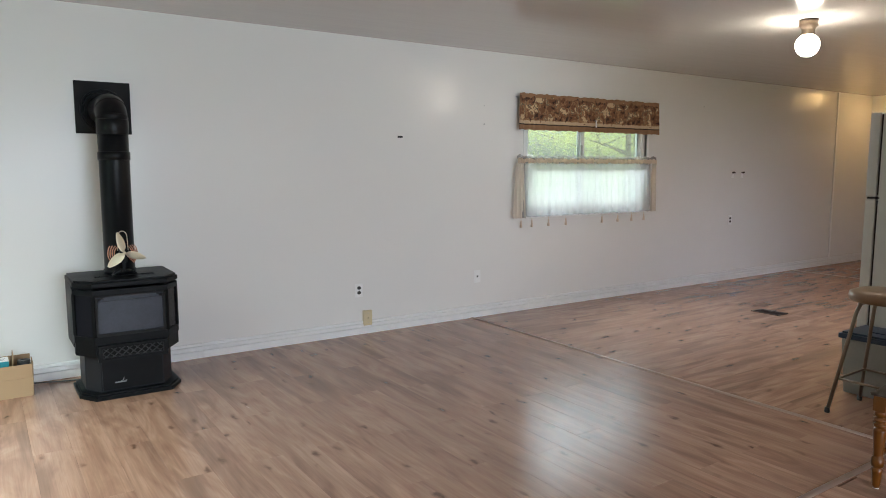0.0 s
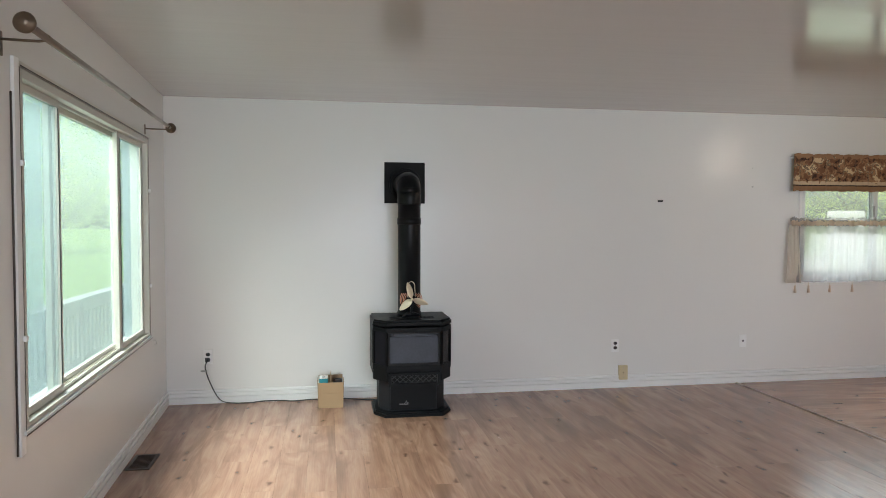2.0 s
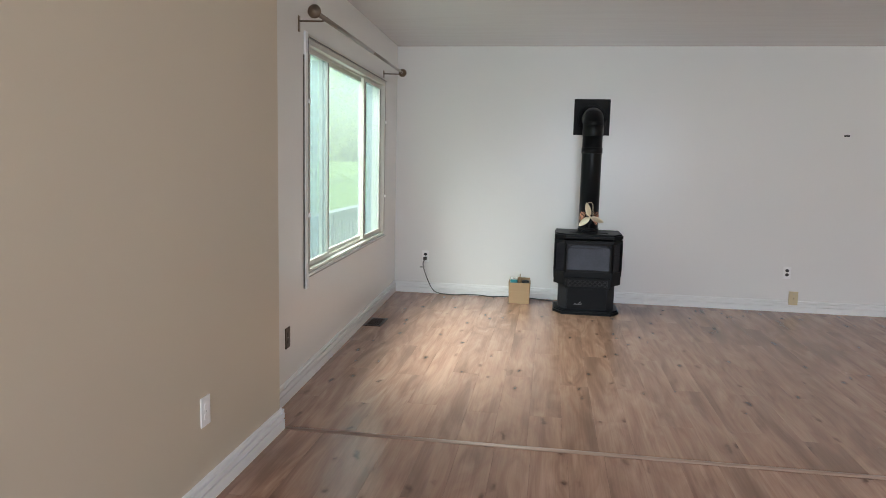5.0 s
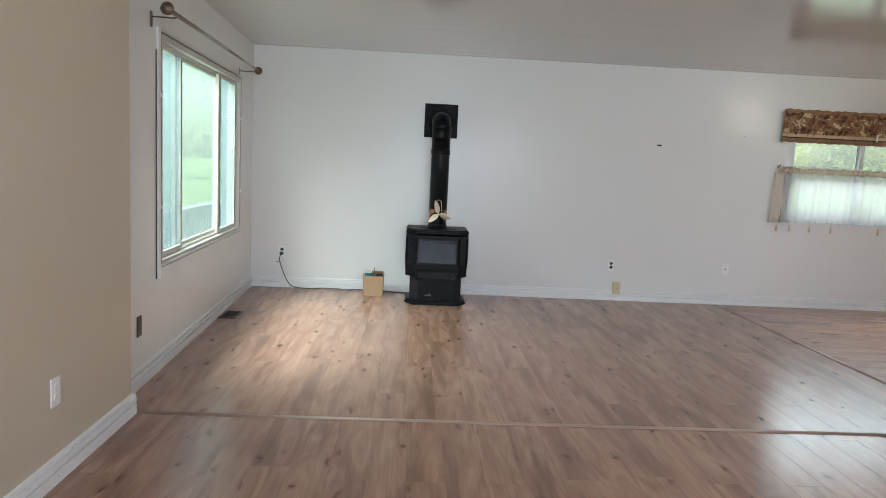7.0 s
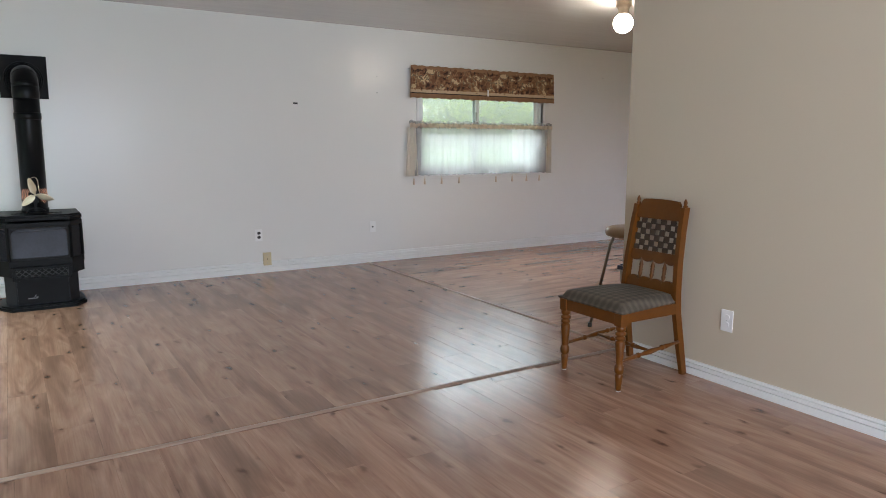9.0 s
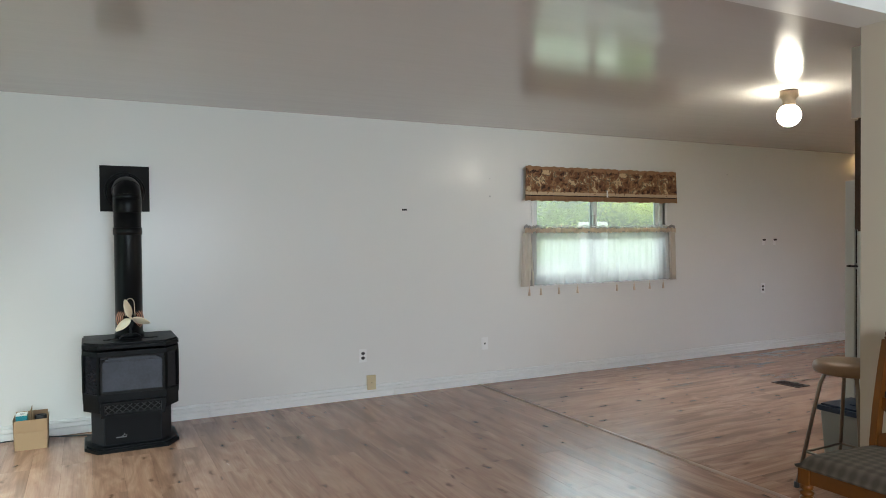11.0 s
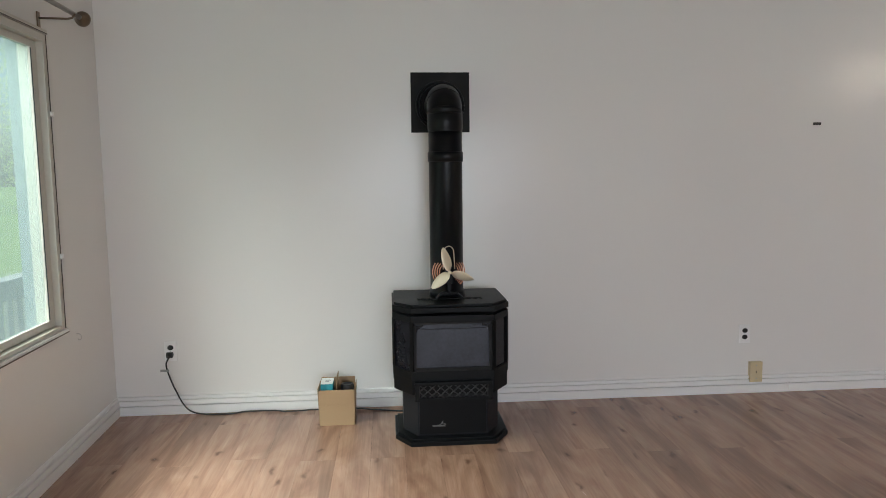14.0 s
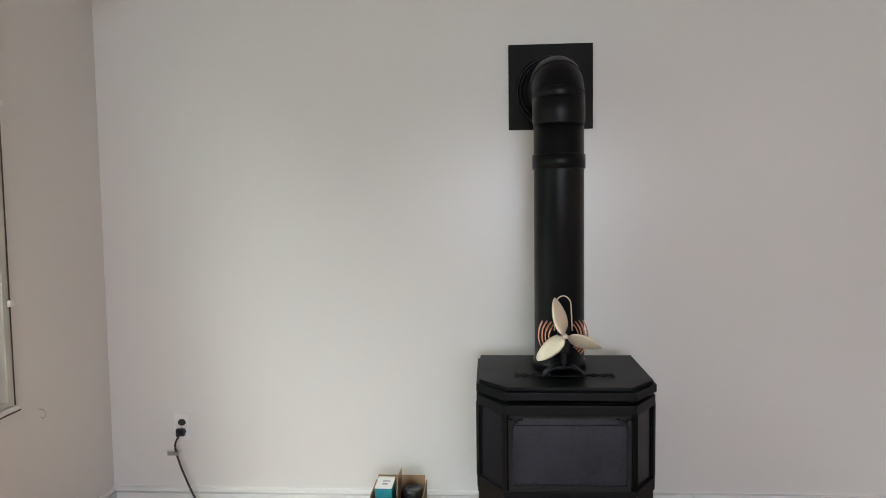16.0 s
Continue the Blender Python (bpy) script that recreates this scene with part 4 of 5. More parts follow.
            cur = [bm.verts.new((p[0], p[1] + dy, max(0, p[2] + dz))) for dy, dz in ((-0.02, 0), (0.035, 0), (0.035, 0.006), (-0.02, 0.006))]
            if prev:
                for k in range(4):
                    bm.faces.new((prev[k], prev[(k + 1) % 4], cur[(k + 1) % 4], cur[k]))
            else:
                bm.faces.new(cur[::-1])
            prev = cur
        bm.faces.new(prev)
    box(bm, -0.05, 0.05, -0.016, 0.03, 0.0, 0.004)
    part("base", bm, BLACK, fan)


stove_fan()

# ---- power cord ----
cord = thing("power_cord", (-0.70, N - 0.03, 0.0), "black power cord with a tag, from outlet to stove", "cord")
bm = bmesh.new()
ctrl = [(0.0, -0.005, 0.335), (-0.012, -0.012, 0.30), (0.0, -0.012, 0.24), (0.03, -0.014, 0.16), (0.075, -0.02, 0.07), (0.12, -0.016, 0.022), (0.2, -0.02, 0.006), (0.33, -0.025, 0.0045), (0.42, -0.012, 0.010), (0.58, -0.012, 0.010), (0.66, -0.022, 0.0045), (0.8, -0.03, 0.012), (1.0, -0.03, 0.014), (1.2, -0.06, 0.0055), (1.35, -0.1, 0.0055)]
pts = []
for k in range(len(ctrl) - 1):
    p0, p1, p2, p3 = [Vector(ctrl[max(0, min(len(ctrl) - 1, k + q))]) for q in (-1, 0, 1, 2)]
    for q in range(6):
        u = q / 6
        pts.append(0.5 * (2 * p1 + (p2 - p0) * u + (2 * p0 - 5 * p1 + 4 * p2 - p3) * u * u + (3 * p1 - p0 - 3 * p2 + p3) * u ** 3))
pts.append(Vector(ctrl[-1]))
tube(bm, pts, 0.0044, 8)
part("cable", bm, BLACK_PLASTIC, cord)
bm = bmesh.new()
box(bm, -0.015, 0.02, 0.002, 0.0215, 0.335, 0.365, 0.004)
tube(bm, [(0.003, 0.008, 0.35), (-0.004, -0.004, 0.335)], [0.012, 0.007])
part("plug", bm, BLACK_PLASTIC, cord)
part("strap", boxes((-0.045, 0.004, -0.018, -0.0165, 0.260, 0.274)), BIN_GREY, cord, "grey plastic tag strap")
part("tag", boxes((-0.064, -0.044, -0.020, -0.0185, 0.244, 0.276)), PAPER, cord, "small white cord tag")

# ---- carton ----


def carton():
    c = thing("cardboard_box", (0.262, 4.80, 0), "open brown cardboard box with packages inside, on the floor", "box")
    w, d, h, t = 0.094, 0.165, 0.205, 0.004
    part("front_panel", boxes((-w, w, 0, t, 0, 0.113)), CARD, c)
    bm = bmesh.new()
    box(bm, -w, w, -0.002, 0.002, 0, 0.085, 0, pose(0, 0.001, 0.114, 5, 0, 0))
    part("front_flap", bm, CARD, c)
    part("back_panel", boxes((-w, w, d - t, d, 0, h + 0.02)), CARD_IN, c)
    for s in (-1, 1):
        bm = bmesh.new()
        box(bm, -t / 2, t / 2, 0, d, 0, h, 0, pose(s * (w - 0.001), 0, 0, 0, s * 2, 0))
        part("side_panel", bm, CARD_IN, c)
    part("bottom", boxes((-w, w, t, d - t, 0, 0.004)), CARD_IN, c)
    bm = bmesh.new()
    box(bm, -0.002, 0.002, 0, 0.13, 0.12, 0.262, 0, pose(-0.012, 0.02, 0, 0, 3, 0))
    part("divider", bm, CARD_IN, c, "upright cardboard divider")
    p = thing("teal_carton", (0.215, 4.83, 0.0045), "teal and white product carton standing in the box", "carton")
    part("body", boxes((-0.04, 0.025, 0, 0.11, 0, 0.218), bevel=0.001), TEAL, p)
    part("lid", boxes((-0.04, 0.025, 0, 0.11, 0.2182, 0.222)), PAPER, p, "white carton top")
    part("print", boxes((-0.018, 0.004, 0.03, 0.045, 0.2215, 0.2225), (-0.018, 0.012, 0.055, 0.06, 0.2215, 0.2225), (-0.018, 0.008, 0.066, 0.071, 0.2215, 0.2225)), INK, p, "unreadable grey print")
    b = thing("black_canister", (0.318, 4.865, 0.0045), "black-lidded canister with a red label in the box", "canister")
    bm = bmesh.new()
    lathe(bm, ((0.03, 0), (0.033, 0.004), (0.033, 0.165)), 24)
    part("body", bm, RED, b)
    bm = bmesh.new()
    lathe(bm, ((0.035, 0.165), (0.036, 0.168), (0.036, 0.2), (0.033, 0.208), (0.024, 0.208), (0.022, 0.205), (0.004, 0.205)), 24)
    part("lid", bm, BLACK_PLASTIC, b)


carton()

# ---- floor registers ----


def register(x0, x1, y0, y1, along):
    r = thing("floor_register", ((x0 + x1) / 2, (y0 + y1) / 2, 0.0), "dark brown metal floor register with slots", "floor vent", "floor vents")
    a, b = (x1 - x0) / 2, (y1 - y0) / 2
    part("frame", boxes((-a, a, -b, -b + 0.018, 0, 0.006), (-a, a, b - 0.018, b, 0, 0.006), (-a, -a + 0.018, -b + 0.018, b - 0.018, 0, 0.006), (a - 0.018, a, -b + 0.018, b - 0.018, 0, 0.006)), VENT, r)
    # Black sheet on the floor paints the darkness of the duct below.
    part("duct_dark_sheet", boxes((-a + 0.018, a - 0.018, -b + 0.018, b - 0.018, 0.0, 0.0015)), BLACK_MATT, r)
    n = 11
    for k in range(n):
        u = -1 + 2 * (k + 0.5) / n
        if along == "y":
            part("slat", boxes((-a + 0.018, a - 0.018, u * (b - 0.018) - 0.004, u * (b - 0.018) + 0.004, 0.0015, 0.0055)), VENT, r)
        else:
            part("slat", boxes((u * (a - 0.018) - 0.004, u * (a - 0.018) + 0.004, -b + 0.018, b - 0.018, 0.0015, 0.0055)), VENT, r)


register(-0.925, -0.785, 3.60, 3.87, "y")
register(6.28, 6.45, 3.55, 3.82, "y")

# ---- ceiling lamp ----
cl = thing("ceiling_light", (5.105, 2.772, H), "lit round opal globe on a small metal ceiling base", "ceiling light")
bm = bmesh.new()
lathe(bm, ((0.062, 0), (0.062, -0.03), (0.064, -0.045), (0.05, -0.06), (0.043, -0.075), (0.045, -0.10), (0.042, -0.108)), 28)
part("base", bm, BRASS, cl)
bm = bmesh.new()
lathe(bm, [(0.036, -0.106)] + [(0.079 * math.sin(a), -0.176 + 0.079 * math.cos(a)) for a in [0.45 + (math.pi - 0.46) * k / 16 for k in range(17)]], 32)
part("globe", bm, GLOBE, cl, "glowing white globe")
hl = thing("hall_light", (10.7, 4.48, H), "lit warm hall ceiling light", "ceiling light")
bm = bmesh.new()
lathe(bm, ((0.12, 0), (0.12, -0.02), (0.11, -0.05), (0.06, -0.085), (0.01, -0.09)), 24)
part("bowl", bm, emitter("lit_warm_bowl", (1.0, 0.60, 0.22), 12), hl)

# ---- dining chair ----


def dining_chair():
    ch = thing("dining_chair", (3.54, 1.142, 0), "honey maple dining chair with woven back and plaid green seat", "chair")
    turned = ((0.013, 0), (0.016, 0.012), (0.020, 0.07), (0.0225, 0.084), (0.0165, 0.088), (0.0165, 0.091), (0.024, 0.096), (0.0265, 0.115), (0.024, 0.134), (0.018, 0.139), (0.0185, 0.146), (0.0225, 0.20), (0.0265, 0.252), (0.0245, 0.262), (0.018, 0.265), (0.018, 0.269), (0.027, 0.273), (0.027, 0.284), (0.0185, 0.288), (0.0185, 0.292), (0.0285, 0.297), (0.0285, 0.308), (0.0185, 0.312), (0.0185, 0.316), (0.027, 0.322), (0.0275, 0.335), (0.024, 0.345))
    for s in (-1, 1):
        bm = bmesh.new()
        lathe(bm, turned, 18, Matrix.Translation((-0.255, s * 0.205, 0.004)))
        box(bm, -0.28, -0.23, s * 0.205 - 0.025, s * 0.205 + 0.025, 0.345, 0.41, 0.003)
        leg = part("front_leg", bm, CHAIR_WOOD, ch)
        bm = bmesh.new()
        lathe(bm, ((0.012, 0), (0.013, 0.006)), 12, Matrix.Translation((-0.255, s * 0.205, 0)))
        part("glide", bm, WHITE_PLASTIC, leg, "white glide")
        # rear leg and back post, one curved timber
        bm = bmesh.new()
        line = [(0.255, 0.192, 0.0), (0.215, 0.187, 0.2), (0.185, 0.184, 0.36), (0.18, 0.183, 0.46), (0.19, 0.176, 0.62), (0.215, 0.168, 0.8), (0.238, 0.163, 0.92)]
        prev = None
        for k, (x, y, z) in enumerate(line):
            a, b = (0.017, 0.014) if k else (0.014, 0.012)
            cur = [bm.verts.new((x + dx * a * 1.25, s * y + dy * b, z)) for dx, dy in ((-1, -1), (1, -1), (1, 1), (-1, 1))]
            if prev:
                for q in range(4):
                    bm.faces.new((prev[q], prev[(q + 1) % 4], cur[(q + 1) % 4], cur[q]))
            else:
                bm.faces.new(cur[::-1])
            prev = cur
        bm.faces.new(prev)
        post = part("rear_post", bm, CHAIR_WOOD, ch)
        bm = bmesh.new()
        lathe(bm, ((0.013, 0), (0.014, 0.008), (0.008, 0.012), (0.011, 0.022), (0.01, 0.03), (0.003, 0.045)), 12, Matrix.Translation((0.238, s * 0.163, 0.92)))
        part("finial", bm, CHAIR_WOOD, post)
    part("front_apron", boxes((-0.272, -0.25, -0.181, 0.181, 0.35, 0.41), bevel=0.002), CHAIR_WOOD, ch)
    for s in (-1, 1):
        part("side_apron", boxes((-0.22, 0.17, s * 0.186 - 0.011, s * 0.186 + 0.011, 0.35, 0.41), bevel=0.002), CHAIR_WOOD, ch)
    part("rear_apron", boxes((0.165, 0.19, -0.17, 0.17, 0.35, 0.41), bevel=0.002), CHAIR_WOOD, ch)
    bead = ((0.008, 0), (0.009, 0.06), (0.013, 0.088), (0.007, 0.094), (0.015, 0.102), (0.015, 0.112), (0.008, 0.12), (0.012, 0.15), (0.015, 0.18), (0.012, 0.21), (0.008, 0.24), (0.015, 0.248), (0.015, 0.258), (0.007, 0.266), (0.013, 0.272), (0.009, 0.30), (0.008, 0.36))
    for s in (-1, 1):
        bm = bmesh.new()
        lathe(bm, [(r, z * 1.23) for r, z in bead], 12, pose(-0.245, s * 0.2, 0.155, 0, 85, 0))
        part("side_stretcher", bm, CHAIR_WOOD, ch)
    bm = bmesh.new()
    lathe(bm, [(r, z * 1.045) for r, z in bead], 12, pose(-0.02, -0.188, 0.175, -90, 0, 0))
    part("cross_stretcher", bm, CHAIR_WOOD, ch)
    # cushion
    bm = bmesh.new()
    rows = []
    for i in range(15):
        u = i / 14
        row = []
        for j in range(15):
            v = j / 14 * 2 - 1
            half = 0.242 - 0.052 * u
            e = max(abs(v), abs(2 * u - 1))
            z = 0.452 + 0.022 * (1 - abs(v) ** 4) * (1 - abs(2 * u - 1) ** 4) - (0.03 if e > 0.999 else 0)
            row.append(bm.verts.new((-0.285 + 0.47 * u, half * v, z)))
        rows.append(row)
    for i in range(14):
        for j in range(14):
            bm.faces.new((rows[i][j], rows[i + 1][j], rows[i + 1][j + 1], rows[i][j + 1])).smooth = True
    rim = [(i, 0) for i in range(15)] + [(14, j) for j in range(1, 15)] + [(i, 14) for i in range(13, -1, -1)] + [(0, j) for j in range(13, 0, -1)]
    low = [bm.verts.new((rows[i][j].co.x * 0.985, rows[i][j].co.y * 0.985, 0.411)) for i, j in rim]
    for k, ((a, b), (c, d)) in enumerate(zip(rim, rim[1:] + rim[:1])):
        bm.faces.new((rows[a][b], rows[c][d], low[(k + 1) % len(low)], low[k])).smooth = True
    bm.faces.new(low)
    part("seat", bm, PLAID, ch, "grey-green plaid upholstered seat")

    # back pieces lie in a leaning frame: local x across, y up
    lean = Matrix.Translation((0.183, 0, 0.5)) @ pose(0, 0, 0, 0, 7.4, 0) @ Matrix(((0, 0, 1, 0), (1, 0, 0, 0), (0, 1, 0, 0), (0, 0, 0, 1)))
    bm = bmesh.new()
    crest = [(-0.16, 0.345), (0.16, 0.345), (0.16, 0.40)] + [(0.148, 0.402), (0.136, 0.412), (0.130, 0.43), (0.130, 0.438), (0.118, 0.452), (0.06, 0.456), (0, 0.457), (-0.06, 0.456), (-0.118, 0.452), (-0.130, 0.438), (-0.130, 0.43), (-0.136, 0.412), (-0.148, 0.402)] + [(-0.16, 0.40)]
    prism(bm, crest, -0.012, 0.012, 0.002, lean)
    part("crest_rail", bm, CHAIR_WOOD, ch)

    def scallop(y, up, deep):
        n, pts = 48, []
        for k in range(n + 1):
            x = -0.165 + 0.33 * k / n
            pts.append((x, y + up * (deep + 0.022 * abs(math.sin(k / n * 4 * math.pi)) ** 0.7)))
        return ([(-0.165, y), (0.165, y)] + pts[::-1]) if up > 0 else (pts + [(0.165, y), (-0.165, y)])
    for y, up, deep in ((-0.075, 1, 0.07), (0.165, -1, 0.042)):
        bm = bmesh.new()
        prism(bm, scallop(y, up, deep), -0.009, 0.009, 0, lean)
        part("scalloped_rail", bm, CHAIR_WOOD, ch)
    for x in (-0.083, 0.0, 0.083):
        bm = bmesh.new()
        lathe(bm, ((0.004, 0), (0.006, 0.02), (0.013, 0.045), (0.009, 0.055), (0.013, 0.062), (0.009, 0.069), (0.013, 0.076), (0.009, 0.083), (0.013, 0.09), (0.006, 0.12), (0.004, 0.15)), 12, lean @ Matrix.Translation((x, -0.012, 0)) @ pose(0, 0, 0, -90, 0, 0))
        part("spindle", bm, CHAIR_WOOD, ch)
    # woven back: level strips with blocks in every other cell
    x0, x1, y0, y1, nx, ny = -0.153, 0.153, 0.158, 0.350, 9, 6
    cw, chh = (x1 - x0) / nx, (y1 - y0) / ny
    for r in range(ny + 1):
        bm = bmesh.new()
        box(bm, x0, x1, y0 + r * chh - 0.003, y0 + r * chh + 0.003, -0.0025, 0.0025, 0.001, lean)
        part("cane_strip", bm, CHAIR_DARK, ch, "dark woven cane strip")
    for r in range(ny):
        for c in range(nx):
            if (r + c) % 2:
                continue
            bm = bmesh.new()
            xa, ya = x0 + c * cw, y0 + r * chh
            prism(bm, [(xa - 0.001, ya + 0.005), (xa - 0.004, ya), (xa + cw + 0.004, ya), (xa + cw + 0.001, ya + 0.005), (xa + cw + 0.001, ya + chh - 0.005), (xa + cw + 0.004, ya + chh), (xa - 0.004, ya + chh), (xa - 0.001, ya + chh - 0.005)], -0.0032, 0.0032, 0, lean)
            part("cane_block", bm, CHAIR_DARK, ch, "dark woven cane block")


dining_chair()

# ---- kitchen edge: stool, bin, fridge, cabinet ----


def stool():
    s = thing("bar_stool", (4.245, 1.77, 0), "round tan vinyl stool on splayed bronze tube legs", "stool")
    bm = bmesh.new()
    lathe(bm, ((0.15, 0.64), (0.176, 0.648), (0.183, 0.668), (0.178, 0.692), (0.15, 0.705), (0.08, 0.711), (0.01, 0.712)), 32)
    part("seat", bm, TAN_VINYL, s)
    for k in range(4):
        a = radians(45 + 90 * k)
        c, d = math.cos(a), math.sin(a)
        bm = bmesh.new()
        tube(bm, [(0.09 * c, 0.09 * d, 0.64), (0.125 * c, 0.125 * d, 0.63), (0.145 * c, 0.145 * d, 0.58), (0.26 * c, 0.26 * d, 0.012)], 0.0105, 10)
        leg = part("leg", bm, STOOL_METAL, s)
        bm = bmesh.new()
        lathe(bm, ((0.014, 0), (0.015, 0.004), (0.013, 0.03)), 12, Matrix.Translation((0.261 * c, 0.261 * d, 0)))
        part("rubber_foot", bm, BLACK_PLASTIC, leg)
    for k in range(4):
        a, b = radians(45 + 90 * k), radians(135 + 90 * k)
        bm = bmesh.new()
        z = 0.2
        r = 0.218
        tube(bm, [(r * math.cos(a), r * math.sin(a), z), (r * math.cos(b), r * math.sin(b), z)], 0.007, 8)
        part("foot_rail", bm, STOOL_METAL, s)


stool()


def bin_():
    b = thing("storage_bin", (4.64, 1.91, 0), "grey plastic bin with a navy blue lid beside the fridge", "bin")
    bm = bmesh.new()
    prism(bm, [(-0.13, -0.18), (0.13, -0.18), (0.13, 0.18), (-0.13, 0.18)], 0, 0.34, 0.012)
    for v in bm.verts:
        k = 1 + 0.13 * v.co.z / 0.34
        v.co.x, v.co.y = v.co.x * k, v.co.y * k
    part("body", bm, BIN_GREY, b)
    part("lid", boxes((-0.16, 0.16, -0.215, 0.215, 0.34, 0.37), (-0.145, 0.145, -0.2, 0.2, 0.37, 0.382), (-0.06, 0.06, -0.08, 0.08, 0.382, 0.388), bevel=0.005), BLUE, b)


bin_()


def fridge():
    f = thing("fridge", (5.22, 1.82, 0), "white top-freezer refrigerator against the kitchen wall", "fridge")
    part("body", boxes((-0.35, 0.35, -0.375, 0.31, 0.03, 1.715), bevel=0.008), FRIDGE, f)
    part("plinth", boxes((-0.33, 0.33, -0.3, 0.3, 0, 0.03)), BLACK_PLASTIC, f)
    for name, z0, z1 in (("freezer_door", 1.19, 1.72), ("lower_door", 0.09, 1.178)):
        d = part(name, boxes((-0.352, 0.352, 0.322, 0.385, z0, z1), bevel=0.01), FRIDGE, f)
        part("gasket", boxes((-0.34, 0.34, 0.31, 0.322, z0 + 0.012, z1 - 0.012)), GASKET, d, "grey door gasket")
        part("handle", boxes((0.29, 0.32, 0.3855, 0.43, (z0 + 0.03 if z0 > 1 else z1 - 0.45), (z0 + 0.33 if z0 > 1 else z1 - 0.03)), bevel=0.008), FRIDGE, d)
    part("hinge", boxes((-0.35, -0.30, 0.30, 0.375, 1.1785, 1.1895)), GASKET, f)


fridge()

cb = thing("upper_cabinet", (4.57, KS, 1.40), "dark stained wooden wall cabinet beside the fridge", "cabinet")
part("body", boxes((-0.185, 0.185, 0.0, 0.382, 0, 0.62), bevel=0.002), CABINET, cb)
part("door", boxes((-0.18, 0.18, 0.384, 0.402, 0.01, 0.61), bevel=0.003), CABINET, cb)

# ---- outdoors ----
structure("ground", boxes((-300, 300, -300, 300, -1.2, -1.0)), GRASS, "green spring lawn around the house", "lawn")
structure("gravel_drive", boxes((8, 120, 33, 46, -1.0, -0.985)), GRAVEL, "pale gravel drive", "drive")


def deck():
    d = thing("deck", (-1.2, 3.2, 0), "weathered grey deck with a slatted railing outside", "deck", kind="structure")
    y0, y1, x = -5.0, 10.0, -1.75
    for k in range(13):
        part("board", boxes((-0.09 - k * 0.15, 0.045 - k * 0.15, y0, y1, -0.52, -0.48)), DECK, d)
    part("top_rail", boxes((x - 0.09, x + 0.09, y0, y1, 0.42, 0.46), bevel=0.004), DECK, d)
    part("rail_board", boxes((x - 0.02, x + 0.02, y0, y1, 0.26, 0.42)), DECK, d)
    part("bottom_rail", boxes((x - 0.02, x + 0.02, y0, y1, -0.40, -0.31)), DECK, d)
    for k in range(9):
        y = y0 + 0.1 + k * 1.8
        part("post", boxes((x - 0.05, x + 0.05, y - 0.05, y + 0.05, -1.0, 0.42)), DECK, d)
    for k in range(90):
        y = y0 + 0.1 + k * 0.165
        part("baluster", boxes((x - 0.018, x + 0.018, y - 0.045, y + 0.045, -0.31, 0.26)), DECK, d)


deck()


def leaf_mesh(name, at, least, most, gen):
    """One small pointed leaf, facing any way, at each place."""
    n = len(at)
    u = gen.normal(0, 1, (n, 3))
    u /= np.linalg.norm(u, axis=1)[:, None]
    v = np.cross(u, gen.normal(0, 1, (n, 3)))
    v /= np.linalg.norm(v, axis=1)[:, None]
    size = gen.uniform(least, most, (n, 1))
    u, v = u * size, v * size * 0.65
    co = np.stack((at - u, at + v, at + u, at - v), axis=1).reshape(-1, 3)
    me = bpy.data.meshes.new(name)
    me.from_pydata(co.tolist(), [], np.arange(4 * n).reshape(-1, 4).tolist())
    return me


def tree(x, y, height, spread, leafmat, seed):
    rnd = random.Random(seed)
    t = thing("tree", (x, y, -1.0), "leafy tree in fresh spring green", "tree", "garden trees")
    bm = bmesh.new()
    tube(bm, [(0, 0, 0), (0.1, 0.05, height * 0.3), (0.0, 0.15, height * 0.6), (0.1, 0.1, height * 0.9)], [0.22, 0.17, 0.11, 0.03], 10)
    tips = []
    for k in range(16):
        z = height * (0.22 + 0.66 * k / 16)
        a = k * 2.4 + rnd.uniform(-0.4, 0.4)
        ln = spread * (1.0 - 0.55 * abs(k / 16 - 0.35)) * rnd.uniform(0.75, 1.1)
        end = Vector((ln * math.cos(a), ln * math.sin(a), z + ln * 0.35))
        tube(bm, [(0.05, 0.08, z), tuple(end * 0.5 + Vector((0, 0, z * 0.5 + 0.1))), tuple(end)], [0.07, 0.045, 0.012], 6)
        tips += [Vector((0.05, 0.08, z)).lerp(end, q) for q in (0.45, 0.7, 0.9, 1.0)]
    part("trunk", bm, BARK, t)
    gen = np.random.default_rng(seed)
    at = np.repeat(np.array([tuple(p) for p in tips]), 1000 if x < -10 else 420, axis=0)
    at = at + gen.normal(0, 1, at.shape) * np.array((0.55, 0.55, 0.42))
    me = leaf_mesh("crown", at, *((0.018, 0.034) if x < -10 else (0.03, 0.055)), gen)
    me.materials.append(leafmat)
    ob = new("crown", me)
    ob.parent = t


for k, (x, y, hh, sp) in enumerate(((-15, 3, 9, 3.6), (-16, 8.5, 10, 4), (-14, 13.5, 8, 3.5), (-22, 10, 12, 4.6), (-27, 16, 13, 5), (-27, 5, 13, 5), (-30, 24, 14, 5.5), (5.5, 26, 9, 4), (11, 24, 8, 3.8), (14, 29, 11, 4.6), (32, 28, 12, 5), (35, 30, 12, 5), (0, 31, 12, 5), (40, 38, 13, 6))):
    tree(x, y, hh, sp, LEAF2 if k == 1 or k >= 7 else LEAF, 40 + k)


